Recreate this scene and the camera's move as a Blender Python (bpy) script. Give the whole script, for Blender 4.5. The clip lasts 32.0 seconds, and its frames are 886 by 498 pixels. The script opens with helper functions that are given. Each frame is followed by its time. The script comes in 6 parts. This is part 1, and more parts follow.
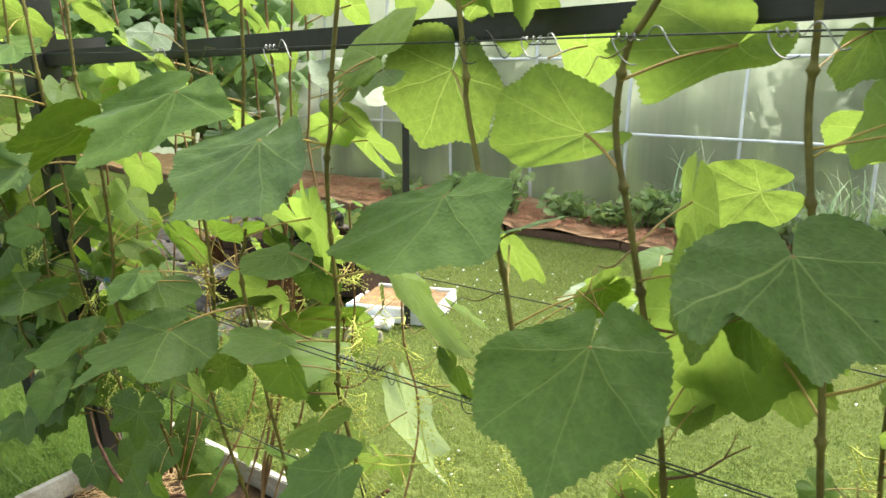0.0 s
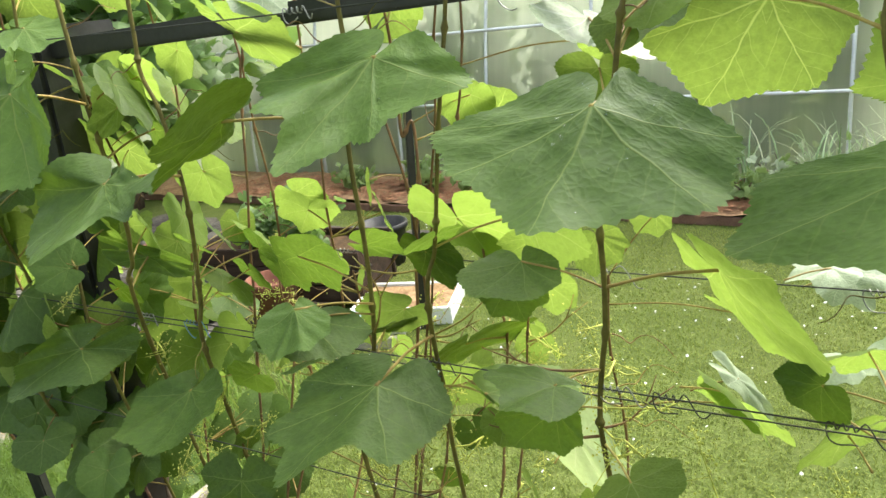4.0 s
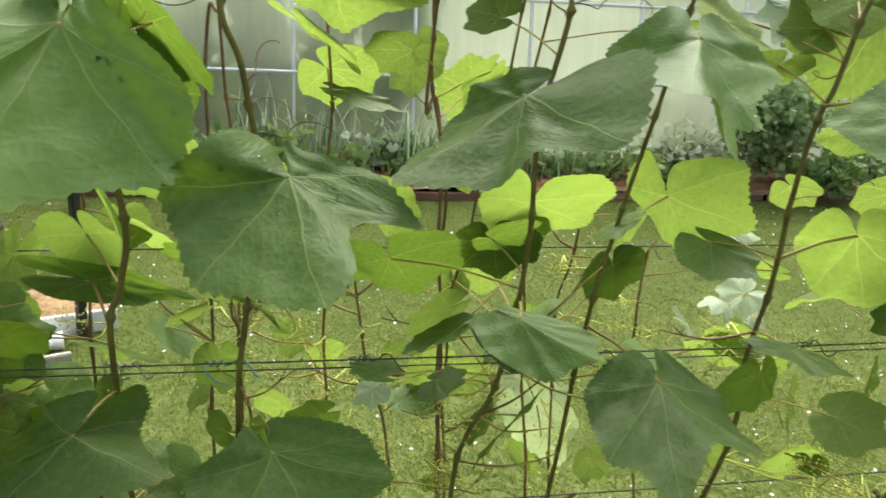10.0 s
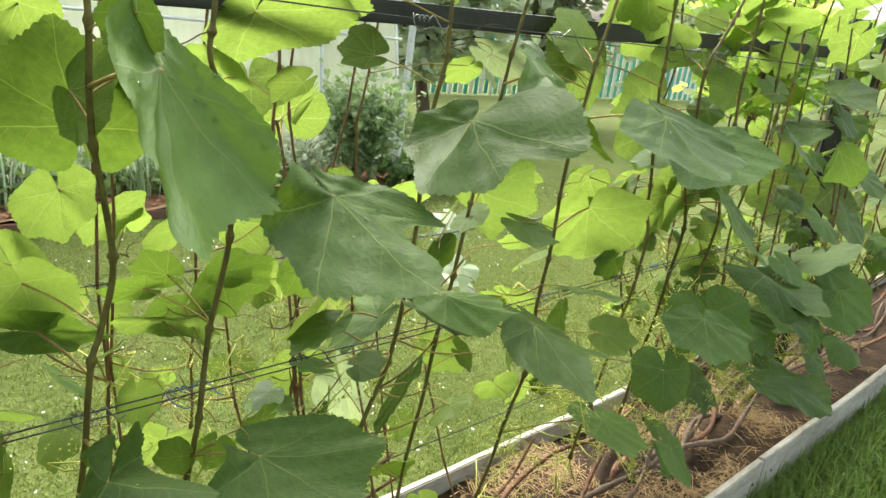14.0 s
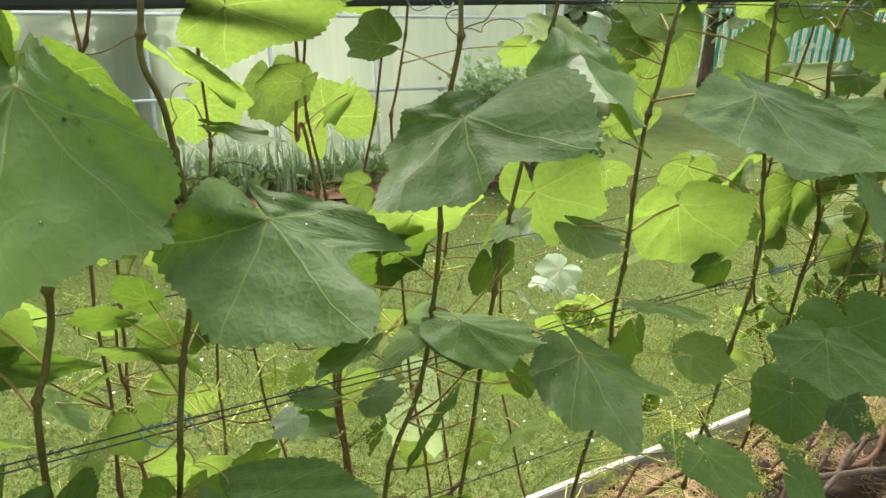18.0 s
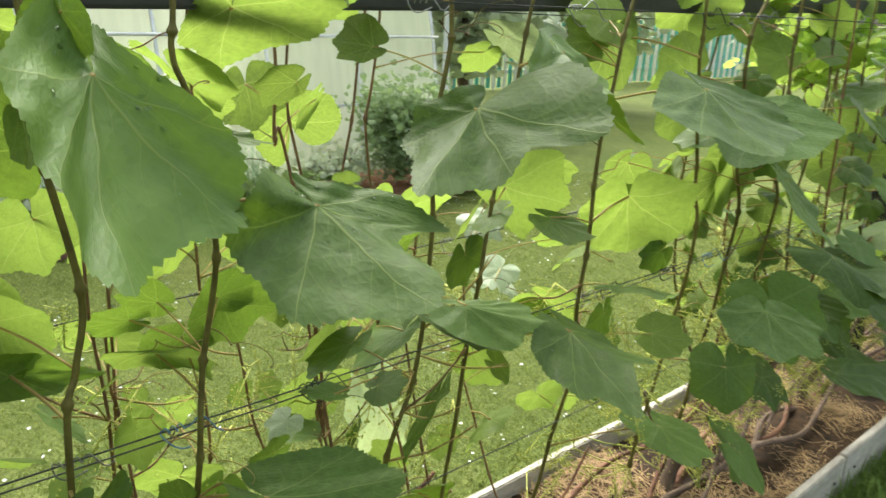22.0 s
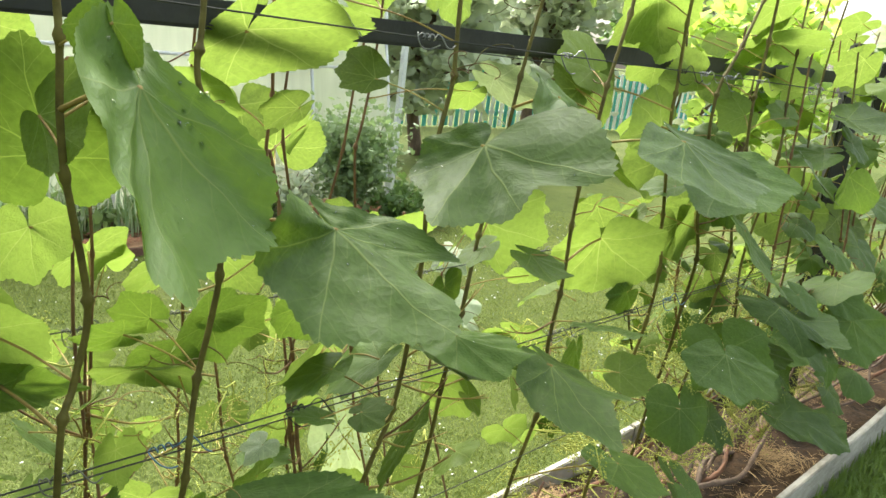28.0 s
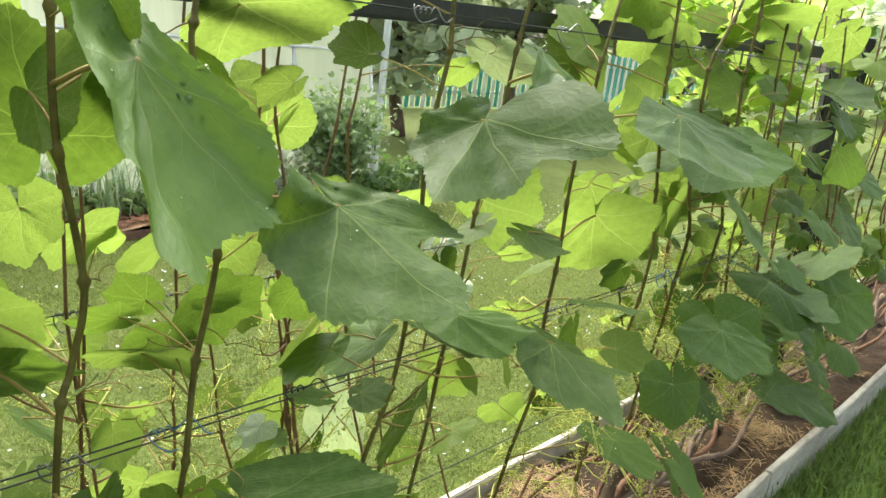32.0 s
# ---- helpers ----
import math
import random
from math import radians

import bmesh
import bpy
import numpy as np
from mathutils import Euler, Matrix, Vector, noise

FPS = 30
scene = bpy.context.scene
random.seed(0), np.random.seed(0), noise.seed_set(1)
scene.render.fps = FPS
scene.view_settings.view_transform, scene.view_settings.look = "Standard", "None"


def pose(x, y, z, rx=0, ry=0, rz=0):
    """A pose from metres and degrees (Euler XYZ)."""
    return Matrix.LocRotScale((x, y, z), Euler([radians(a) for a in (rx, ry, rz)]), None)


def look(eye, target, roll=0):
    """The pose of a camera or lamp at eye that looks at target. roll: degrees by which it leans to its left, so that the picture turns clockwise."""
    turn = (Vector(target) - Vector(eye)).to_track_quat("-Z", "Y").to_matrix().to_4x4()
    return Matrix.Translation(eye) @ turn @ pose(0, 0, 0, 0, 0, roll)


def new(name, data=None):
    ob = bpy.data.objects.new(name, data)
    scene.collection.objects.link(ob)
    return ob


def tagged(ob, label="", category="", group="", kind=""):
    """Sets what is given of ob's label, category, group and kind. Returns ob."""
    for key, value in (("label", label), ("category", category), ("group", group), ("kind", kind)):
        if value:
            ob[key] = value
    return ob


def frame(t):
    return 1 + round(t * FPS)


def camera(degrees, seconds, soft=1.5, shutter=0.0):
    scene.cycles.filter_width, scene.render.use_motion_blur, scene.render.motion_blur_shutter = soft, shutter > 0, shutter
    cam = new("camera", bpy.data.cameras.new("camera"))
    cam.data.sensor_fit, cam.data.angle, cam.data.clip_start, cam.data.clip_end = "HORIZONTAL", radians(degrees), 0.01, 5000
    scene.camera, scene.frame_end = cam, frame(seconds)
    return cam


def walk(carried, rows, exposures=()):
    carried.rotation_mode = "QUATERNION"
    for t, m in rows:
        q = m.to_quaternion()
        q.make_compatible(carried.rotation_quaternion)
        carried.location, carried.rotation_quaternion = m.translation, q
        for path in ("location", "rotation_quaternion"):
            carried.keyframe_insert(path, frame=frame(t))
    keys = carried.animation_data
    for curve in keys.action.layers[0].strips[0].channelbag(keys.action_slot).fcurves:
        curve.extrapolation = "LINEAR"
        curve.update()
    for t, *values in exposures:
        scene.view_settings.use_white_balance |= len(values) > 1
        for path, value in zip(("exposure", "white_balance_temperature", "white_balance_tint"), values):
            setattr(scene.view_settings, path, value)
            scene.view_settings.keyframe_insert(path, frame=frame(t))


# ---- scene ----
cam = camera(60.4, 32.0, 1.5, 0.25)
PATH = [
    (0, (1.413, -0.672, 1.198), (0.194, 0.805, 0.621), -3.0),
    (0.5, (1.326, -0.703, 1.196), (0.109, 0.778, 0.625), -3.9),
    (1.5, (1.193, -0.713, 1.183), (-0.117, 0.683, 0.604), -6.0),
    (2, (1.108, -0.693, 1.188), (-0.165, 0.731, 0.596), -6.1),
    (2.5, (1.037, -0.678, 1.181), (-0.129, 0.837, 0.593), -8.3),
    (3, (0.999, -0.662, 1.189), (-0.142, 0.856, 0.561), -9.3),
    (3.5, (0.968, -0.678, 1.17), (-0.124, 0.879, 0.55), -8.0),
    (5.5, (0.672, -0.783, 1.197), (-0.017, 0.956, 0.489), -4.4),
    (6, (0.61, -0.77, 1.186), (-0.061, 0.982, 0.49), -3.5),
    (6.5, (0.531, -0.75, 1.189), (-0.118, 1.021, 0.523), -4.6),
    (7, (0.468, -0.752, 1.195), (-0.057, 1.068, 0.552), -6.0),
    (7.5, (0.443, -0.759, 1.2), (0.062, 1.083, 0.521), -3.9),
    (8, (0.367, -0.767, 1.193), (0.176, 1.101, 0.503), -2.6),
    (8.5, (0.286, -0.778, 1.201), (0.377, 1.09, 0.492), -2.8),
    (9, (0.21, -0.793, 1.198), (0.612, 1.033, 0.488), -0.3),
    (9.5, (0.149, -0.79, 1.193), (0.63, 1.014, 0.476), 1.6),
    (10, (0.101, -0.754, 1.187), (0.472, 1.066, 0.446), 4.0),
    (10.5, (0.047, -0.721, 1.187), (0.323, 1.119, 0.454), 3.1),
    (11, (-0.037, -0.677, 1.188), (0.349, 1.146, 0.461), 2.1),
    (11.5, (-0.09, -0.658, 1.188), (0.489, 1.121, 0.481), 2.1),
    (12, (-0.164, -0.663, 1.191), (0.657, 1.031, 0.515), 3.3),
    (12.5, (-0.252, -0.685, 1.189), (0.763, 0.903, 0.521), 3.9),
    (13, (-0.296, -0.714, 1.187), (0.93, 0.73, 0.544), 4.3),
    (13.5, (-0.329, -0.721, 1.185), (1.001, 0.626, 0.54), 5.1),
    (14, (-0.348, -0.715, 1.19), (1.034, 0.6, 0.589), 8.0),
    (14.5, (-0.346, -0.716, 1.182), (1.022, 0.606, 0.563), 8.8),
    (15, (-0.322, -0.728, 1.176), (1.032, 0.616, 0.576), 7.4),
    (15.5, (-0.274, -0.721, 1.179), (1.0, 0.693, 0.563), 5.9),
    (17.5, (-0.116, -0.715, 1.193), (0.966, 0.825, 0.518), 2.7),
    (18, (-0.105, -0.719, 1.199), (0.906, 0.865, 0.515), 2.6),
    (18.5, (-0.092, -0.72, 1.194), (0.87, 0.892, 0.505), 2.6),
    (19, (-0.087, -0.711, 1.194), (0.893, 0.893, 0.51), 3.2),
    (19.5, (-0.076, -0.717, 1.192), (0.838, 0.925, 0.509), 4.4),
    (20, (-0.07, -0.718, 1.19), (0.796, 0.952, 0.511), 5.9),
    (20.5, (-0.057, -0.716, 1.189), (0.797, 0.964, 0.52), 6.2),
    (21, (-0.068, -0.716, 1.188), (0.778, 0.967, 0.517), 5.2),
    (21.5, (-0.156, -0.699, 1.182), (0.815, 0.929, 0.544), 4.1),
    (22, (-0.245, -0.68, 1.173), (1.026, 0.735, 0.555), 2.9),
    (22.5, (-0.296, -0.671, 1.165), (1.101, 0.621, 0.547), 4.3),
    (23, (-0.297, -0.665, 1.169), (1.151, 0.581, 0.579), 4.8),
    (23.5, (-0.294, -0.658, 1.163), (1.117, 0.621, 0.554), 4.9),
    (24, (-0.292, -0.655, 1.164), (1.092, 0.653, 0.552), 5.3),
    (24.5, (-0.291, -0.65, 1.167), (1.09, 0.667, 0.571), 5.3),
    (25, (-0.288, -0.649, 1.166), (1.085, 0.683, 0.582), 5.5),
    (25.5, (-0.286, -0.648, 1.174), (1.096, 0.686, 0.616), 5.7),
    (26, (-0.288, -0.65, 1.169), (1.094, 0.687, 0.621), 5.8),
    (26.5, (-0.297, -0.647, 1.172), (1.11, 0.671, 0.638), 6.2),
    (28.5, (-0.309, -0.649, 1.165), (1.096, 0.678, 0.652), 7.4),
    (29, (-0.306, -0.656, 1.161), (1.048, 0.718, 0.633), 5.4),
    (29.5, (-0.307, -0.649, 1.158), (1.059, 0.71, 0.624), 3.8),
    (30, (-0.307, -0.647, 1.155), (1.071, 0.699, 0.617), 2.9),
    (30.5, (-0.31, -0.642, 1.153), (1.083, 0.685, 0.606), 3.0),
    (31, (-0.314, -0.637, 1.153), (1.092, 0.67, 0.591), 4.2),
    (31.5, (-0.316, -0.635, 1.16), (1.12, 0.638, 0.598), 6.0),
    (32, (-0.315, -0.629, 1.158), (1.119, 0.649, 0.602), 7.0),
]
walk(cam, [(t, look(eye, target, roll)) for t, eye, target, roll in PATH], [(0, 2.18, 6500, 5), (2, 2.15, 6500, 5), (7, 1.96, 6500, 5), (10, 1.79, 6500, 5), (14, 2.05, 6500, 5), (18, 1.89, 6500, 5), (20, 1.85, 6500, 5), (24, 2.03, 6500, 5), (32, 2.06, 6500, 5)])

# ---- sky, sun ----
SUN_UP, SUN_TURN = 51, 20
world = bpy.data.worlds.new("sky")
scene.world = world
world.use_nodes = True
wn = world.node_tree
sky = wn.nodes.new("ShaderNodeTexSky")
sky.sky_type, sky.sun_disc = "NISHITA", False
sky.sun_elevation, sky.sun_rotation = radians(SUN_UP), radians(SUN_TURN)
sky.air_density, sky.dust_density, sky.ozone_density = 1.0, 6.0, 0.6
haze = wn.nodes.new("ShaderNodeHueSaturation")
haze.inputs["Saturation"].default_value = 0.5
wn.links.new(sky.outputs[0], haze.inputs["Color"])
wn.links.new(haze.outputs[0], wn.nodes["Background"].inputs[0])
wn.nodes["Background"].inputs[1].default_value = 0.15
sun = new("sun", bpy.data.lights.new("sun", "SUN"))
sun.data.energy, sun.data.angle, sun.data.color = 0.8, radians(40), (1.0, 0.97, 0.9)
sun.matrix_basis = look((0, 0, 10), (-10 * math.sin(radians(SUN_TURN)) * math.cos(radians(SUN_UP)), -10 * math.cos(radians(SUN_TURN)) * math.cos(radians(SUN_UP)), 10 - 10 * math.sin(radians(SUN_UP))))


# ---- materials ----
def material(name, build):
    m = bpy.data.materials.new(name)
    m.use_nodes = True
    t = m.node_tree
    build(t, t.nodes["Principled BSDF"])
    return m


def node(t, kind, values=(), **attrs):
    n = t.nodes.new(kind)
    for k, v in attrs.items():
        if k == "operation":
            n.operation = v
        elif k == "data_type":
            n.data_type = v
        elif k == "blend_type":
            n.blend_type = v
        elif k == "bands_direction":
            n.bands_direction = v
    for i, v in enumerate(values):
        if isinstance(v, bpy.types.NodeSocket):
            t.links.new(v, n.inputs[i])
        elif v is not None:
            n.inputs[i].default_value = v
    return n


def calc(t, op, a, b=0.0, c=0.0):
    return node(t, "ShaderNodeMath", (a, b, c), operation=op).outputs[0]


def ramp(t, fac, stops):
    n = node(t, "ShaderNodeValToRGB", (fac,))
    e = n.color_ramp.elements
    while len(e) < len(stops):
        e.new(0.5)
    for el, (p, c) in zip(e, stops):
        el.position, el.color = p, (*c, 1)
    return n.outputs[0]


def mix(t, fac, a, b, blend="MIX"):
    n = node(t, "ShaderNodeMix", data_type="RGBA", blend_type=blend)
    for sock, v in zip((n.inputs[0], n.inputs[6], n.inputs[7]), (fac, a, b)):
        if isinstance(v, bpy.types.NodeSocket):
            t.links.new(v, sock)
        else:
            sock.default_value = (*v, 1) if isinstance(v, tuple) else v
    return n.outputs[2]


def bump(t, p, height, strength=0.3, distance=0.01):
    n = node(t, "ShaderNodeBump")
    n.inputs["Strength"].default_value, n.inputs["Distance"].default_value = strength, distance
    t.links.new(height, n.inputs["Height"])
    t.links.new(n.outputs[0], p.inputs["Normal"])
    return n.outputs[0]


def noise_at(t, scale, detail=4.0, rough=0.55, coords="Object", stretch=None):
    c = node(t, "ShaderNodeTexCoord").outputs[coords]
    if stretch:
        c = node(t, "ShaderNodeMapping", (c, (0, 0, 0), (0, 0, 0), stretch)).outputs[0]
    return node(t, "ShaderNodeTexNoise", (c, None, scale, detail, rough)).outputs[0]


def surface(name, dark, light, scale=8.0, rough=0.7, metal=0.0, relief=0.2, fine=90.0, coords="Object", stretch=None, spread=0.12):
    """A two-scale mottled surface with grain in its relief."""
    def build(t, p):
        big, small = noise_at(t, scale, 5, 0.6, coords, stretch), noise_at(t, fine, 3, 0.6, coords, stretch)
        both = calc(t, "ADD", calc(t, "MULTIPLY", big, 0.65), calc(t, "MULTIPLY", small, 0.35))
        lot = node(t, "ShaderNodeObjectInfo").outputs["Random"]
        both = calc(t, "ADD", both, calc(t, "MULTIPLY", calc(t, "SUBTRACT", lot, 0.5), spread))
        t.links.new(ramp(t, both, ((0.33, dark), (0.66, light))), p.inputs["Base Color"])
        p.inputs["Roughness"].default_value, p.inputs["Metallic"].default_value = rough, metal
        p.inputs["Specular IOR Level"].default_value = 0.5 if metal else 0.22
        bump(t, p, both, relief)
    return material(name, build)


def leaf_material(name, top, under, glow, glow_mix=0.5, rough=0.42, gloss=0.25):
    """A leaf blade with palmate veins and puckered fields between them, laid out by the leaf's own coordinates (the tip along +v)."""
    def build(t, p):
        flat = node(t, "ShaderNodeTexCoord").outputs["UV"]
        uv = node(t, "ShaderNodeSeparateXYZ", (flat,))
        x, y = calc(t, "SUBTRACT", uv.outputs[0], 0.5), calc(t, "SUBTRACT", uv.outputs[1], 0.5)
        wob = node(t, "ShaderNodeSeparateColor", (node(t, "ShaderNodeTexNoise", (flat, None, 6.0, 2.0, 0.5)).outputs[1],))
        x, y = calc(t, "MULTIPLY", x, 2.4), calc(t, "MULTIPLY", y, 2.4)
        x = calc(t, "ADD", x, calc(t, "MULTIPLY", calc(t, "SUBTRACT", wob.outputs[0], 0.5), 0.11))
        y = calc(t, "ADD", y, calc(t, "MULTIPLY", calc(t, "SUBTRACT", wob.outputs[1], 0.5), 0.11))
        r = calc(t, "SQRT", calc(t, "ADD", calc(t, "MULTIPLY", x, x), calc(t, "MULTIPLY", y, y)))
        a = calc(t, "ABSOLUTE", calc(t, "ARCTAN2", x, y))
        d = a
        for turn in (0.87, 1.75):
            d = calc(t, "MINIMUM", d, calc(t, "ABSOLUTE", calc(t, "SUBTRACT", a, turn)))
        off = calc(t, "MULTIPLY", r, calc(t, "SINE", d))
        along = calc(t, "MULTIPLY", r, calc(t, "COSINE", d))
        width = calc(t, "SUBTRACT", 0.0125, calc(t, "MULTIPLY", r, 0.0095))
        main = node(t, "ShaderNodeMapRange", (calc(t, "DIVIDE", off, width), 0.35, 1.3, 1.0, 0.0)).outputs[0]
        side = calc(t, "SUBTRACT", calc(t, "MULTIPLY", along, 5.2), calc(t, "MULTIPLY", calc(t, "POWER", off, 0.85), 4.6))
        side = calc(t, "ABSOLUTE", calc(t, "SUBTRACT", calc(t, "FRACT", side), 0.5))
        second = node(t, "ShaderNodeMapRange", (side, 0.0, 0.045, 0.6, 0.0)).outputs[0]
        near_rib = node(t, "ShaderNodeMapRange", (off, 0.0, 0.3, 1.0, 0.25)).outputs[0]
        vein = calc(t, "MAXIMUM", main, calc(t, "MULTIPLY", second, near_rib))
        cells = node(t, "ShaderNodeTexVoronoi", (flat, None, 34.0))
        cells.feature = "DISTANCE_TO_EDGE"
        net = node(t, "ShaderNodeMapRange", (cells.outputs[0], 0.0, 0.12, 1.0, 0.0)).outputs[0]
        mottle, grain = noise_at(t, 14, 4), noise_at(t, 160, 2)
        lot = node(t, "ShaderNodeObjectInfo").outputs["Random"]
        tone = calc(t, "ADD", calc(t, "MULTIPLY", mottle, 0.7), calc(t, "MULTIPLY", lot, 0.5))
        col = ramp(t, tone, ((0.3, tuple(c * 0.75 for c in top)), (0.85, tuple(c * 1.25 for c in top))))
        col = mix(t, calc(t, "MULTIPLY", net, 0.07), col, under)
        col = mix(t, calc(t, "MULTIPLY", vein, 0.8), col, under)
        fleck = node(t, "ShaderNodeMapRange", (node(t, "ShaderNodeTexNoise", (flat, None, 55.0, 3.0, 0.6)).outputs[0], 0.7, 0.76, 0.0, 0.55)).outputs[0]
        col = mix(t, fleck, col, (0.16, 0.13, 0.05))
        t.links.new(col, p.inputs["Base Color"])
        p.inputs["Roughness"].default_value = rough
        p.inputs["Specular IOR Level"].default_value = gloss
        bulge = node(t, "ShaderNodeMapRange", (side, 0.0, 0.3, 0.0, 0.22)).outputs[0]
        puck = calc(t, "ADD", calc(t, "MULTIPLY", main, -0.9), calc(t, "ADD", bulge, calc(t, "MULTIPLY", calc(t, "MINIMUM", cells.outputs[0], 0.3), 1.2)))
        puck = calc(t, "ADD", puck, calc(t, "ADD", calc(t, "MULTIPLY", node(t, "ShaderNodeTexNoise", (flat, None, 22.0, 3.0, 0.55)).outputs[0], 0.9), calc(t, "MULTIPLY", grain, 0.2)))
        nrm = bump(t, p, puck, 0.22, 0.0035)
        lit = ramp(t, tone, ((0.3, tuple(c * 0.72 for c in glow)), (0.85, tuple(min(c * 1.2, 0.95) for c in glow))))
        lit = mix(t, calc(t, "MULTIPLY", net, 0.08), lit, tuple(c * 1.35 for c in glow))
        lit = mix(t, calc(t, "MULTIPLY", vein, 0.6), lit, (glow[0] * 1.75, glow[1] * 1.45, glow[2] * 2.4))
        lit = mix(t, fleck, lit, (0.1, 0.08, 0.02))
        tr = node(t, "ShaderNodeBsdfTranslucent")
        t.links.new(lit, tr.inputs[0])
        t.links.new(nrm, tr.inputs["Normal"])
        m = node(t, "ShaderNodeMixShader", (glow_mix, p.outputs[0], tr.outputs[0]))
        t.links.new(m.outputs[0], t.nodes["Material Output"].inputs[0])
    return material(name, build)


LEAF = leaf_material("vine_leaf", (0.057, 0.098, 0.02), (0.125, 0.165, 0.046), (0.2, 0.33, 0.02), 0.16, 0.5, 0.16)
# In-between copy of the vine leaf, with half shade mixed into its colours.
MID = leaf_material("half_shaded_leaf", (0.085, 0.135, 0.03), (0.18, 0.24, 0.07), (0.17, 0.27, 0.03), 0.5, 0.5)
# Brighter copy of the vine leaf: light from behind put into its colours.
BACKLIT = leaf_material("thin_vine_leaf", (0.14, 0.205, 0.042), (0.28, 0.36, 0.12), (0.185, 0.265, 0.042), 0.6, 0.5)
YOUNG = leaf_material("young_leaf", (0.15, 0.26, 0.04), (0.3, 0.4, 0.12), (0.5, 0.72, 0.1), 0.55)
SHRUB = leaf_material("shrub_leaf", (0.06, 0.12, 0.04), (0.12, 0.18, 0.07), (0.18, 0.34, 0.05), 0.35)
CANE = surface("cane_bark", (0.06, 0.048, 0.012), (0.145, 0.125, 0.03), 30, 0.6, relief=0.3)
RED_CANE = surface("red_cane", (0.085, 0.044, 0.02), (0.2, 0.115, 0.045), 30, 0.55, relief=0.3)
PETIOLE = surface("petiole", (0.2, 0.12, 0.04), (0.32, 0.26, 0.07), 8, 0.5, relief=0.1)
TRUNK = surface("old_vine_bark", (0.07, 0.05, 0.035), (0.2, 0.14, 0.1), 25, 0.9, relief=0.8, stretch=(1, 1, 0.2))
FLOWER = surface("flower_buds", (0.26, 0.31, 0.05), (0.5, 0.5, 0.12), 60, 0.6, relief=0.1)
WIRE = surface("dark_wire", (0.012, 0.013, 0.011), (0.05, 0.05, 0.04), 40, 0.75, 0.2, 0.1)
TIE_WIRE = surface("galvanised_wire", (0.12, 0.12, 0.115), (0.26, 0.26, 0.245), 60, 0.35, 0.8, 0.1)
BLUE = surface("blue_wire", (0.04, 0.1, 0.2), (0.08, 0.18, 0.32), 60, 0.4, 0.2, 0.1)
BLACK = surface("black_paint", (0.008, 0.008, 0.008), (0.025, 0.024, 0.022), 12, 0.45, 0.1, 0.15)
BOARD = surface("grey_white_board", (0.2, 0.18, 0.14), (0.5, 0.47, 0.39), 9, 0.8, relief=0.5, stretch=(0.3, 1, 1))
SOIL = surface("straw_soil", (0.013, 0.008, 0.004), (0.08, 0.045, 0.018), 18, 0.95, relief=0.9)
STRAW = surface("straw", (0.2, 0.125, 0.052), (0.4, 0.28, 0.135), 20, 0.7, relief=0.2)
EARTH = surface("red_mulch", (0.12, 0.065, 0.033), (0.38, 0.24, 0.13), 16, 0.95, relief=0.9)
BRICK_RED = surface("red_edging", (0.09, 0.05, 0.035), (0.2, 0.11, 0.075), 10, 0.8)
GREY_TUBE = surface("zinc_tube", (0.5, 0.52, 0.53), (0.72, 0.73, 0.73), 10, 0.4, 0.3, 0.05)
WHITE = surface("white_plastic", (0.62, 0.63, 0.62), (0.8, 0.8, 0.78), 6, 0.5, relief=0.05)
STONE = surface("garden_stone", (0.05, 0.045, 0.04), (0.15, 0.135, 0.115), 5, 0.9, relief=0.6)
TEAL = surface("teal_paint", (0.05, 0.3, 0.27), (0.12, 0.45, 0.4), 5, 0.5, relief=0.1)
FRUIT_LEAF = leaf_material("pale_leaf", (0.3, 0.36, 0.24), (0.4, 0.45, 0.3), (0.4, 0.5, 0.2), 0.3)


def lawn_build(t, p):
    big, mid, small = noise_at(t, 1.3, 4), noise_at(t, 12, 5), noise_at(t, 120, 3)
    v = calc(t, "ADD", calc(t, "MULTIPLY", big, 0.45), calc(t, "ADD", calc(t, "MULTIPLY", mid, 0.35), calc(t, "MULTIPLY", small, 0.35)))
    t.links.new(ramp(t, v, ((0.42, (0.06, 0.084, 0.018)), (0.58, (0.088, 0.114, 0.027)), (0.72, (0.13, 0.15, 0.045)))), p.inputs["Base Color"])
    p.inputs["Roughness"].default_value = 0.8
    p.inputs["Specular IOR Level"].default_value = 0.08
    bump(t, p, v, 0.8, 0.02)


LAWN = material("lawn", lawn_build)


def blade_build(t, p):
    lot = node(t, "ShaderNodeNewGeometry").outputs["Random Per Island"]
    patch = calc(t, "ADD", calc(t, "MULTIPLY", noise_at(t, 2.2, 4), 0.9), calc(t, "MULTIPLY", noise_at(t, 14, 3), 0.5))
    lot = calc(t, "ADD", calc(t, "MULTIPLY", lot, 0.45), calc(t, "SUBTRACT", patch, 0.4))
    col = ramp(t, lot, ((0.1, (0.145, 0.192, 0.039)), (0.55, (0.185, 0.23, 0.055)), (0.95, (0.26, 0.29, 0.092))))
    t.links.new(col, p.inputs["Base Color"])
    p.inputs["Roughness"].default_value = 0.6
    p.inputs["Specular IOR Level"].default_value = 0.12
    tr = node(t, "ShaderNodeBsdfTranslucent")
    t.links.new(col, tr.inputs[0])
    t.links.new(node(t, "ShaderNodeMixShader", (0.55, p.outputs[0], tr.outputs[0])).outputs[0], t.nodes["Material Output"].inputs[0])


GRASS = material("grass_blade", blade_build)
LUSH = leaf_material("long_grass", (0.082, 0.142, 0.024), (0.1, 0.165, 0.03), (0.2, 0.31, 0.045), 0.42)


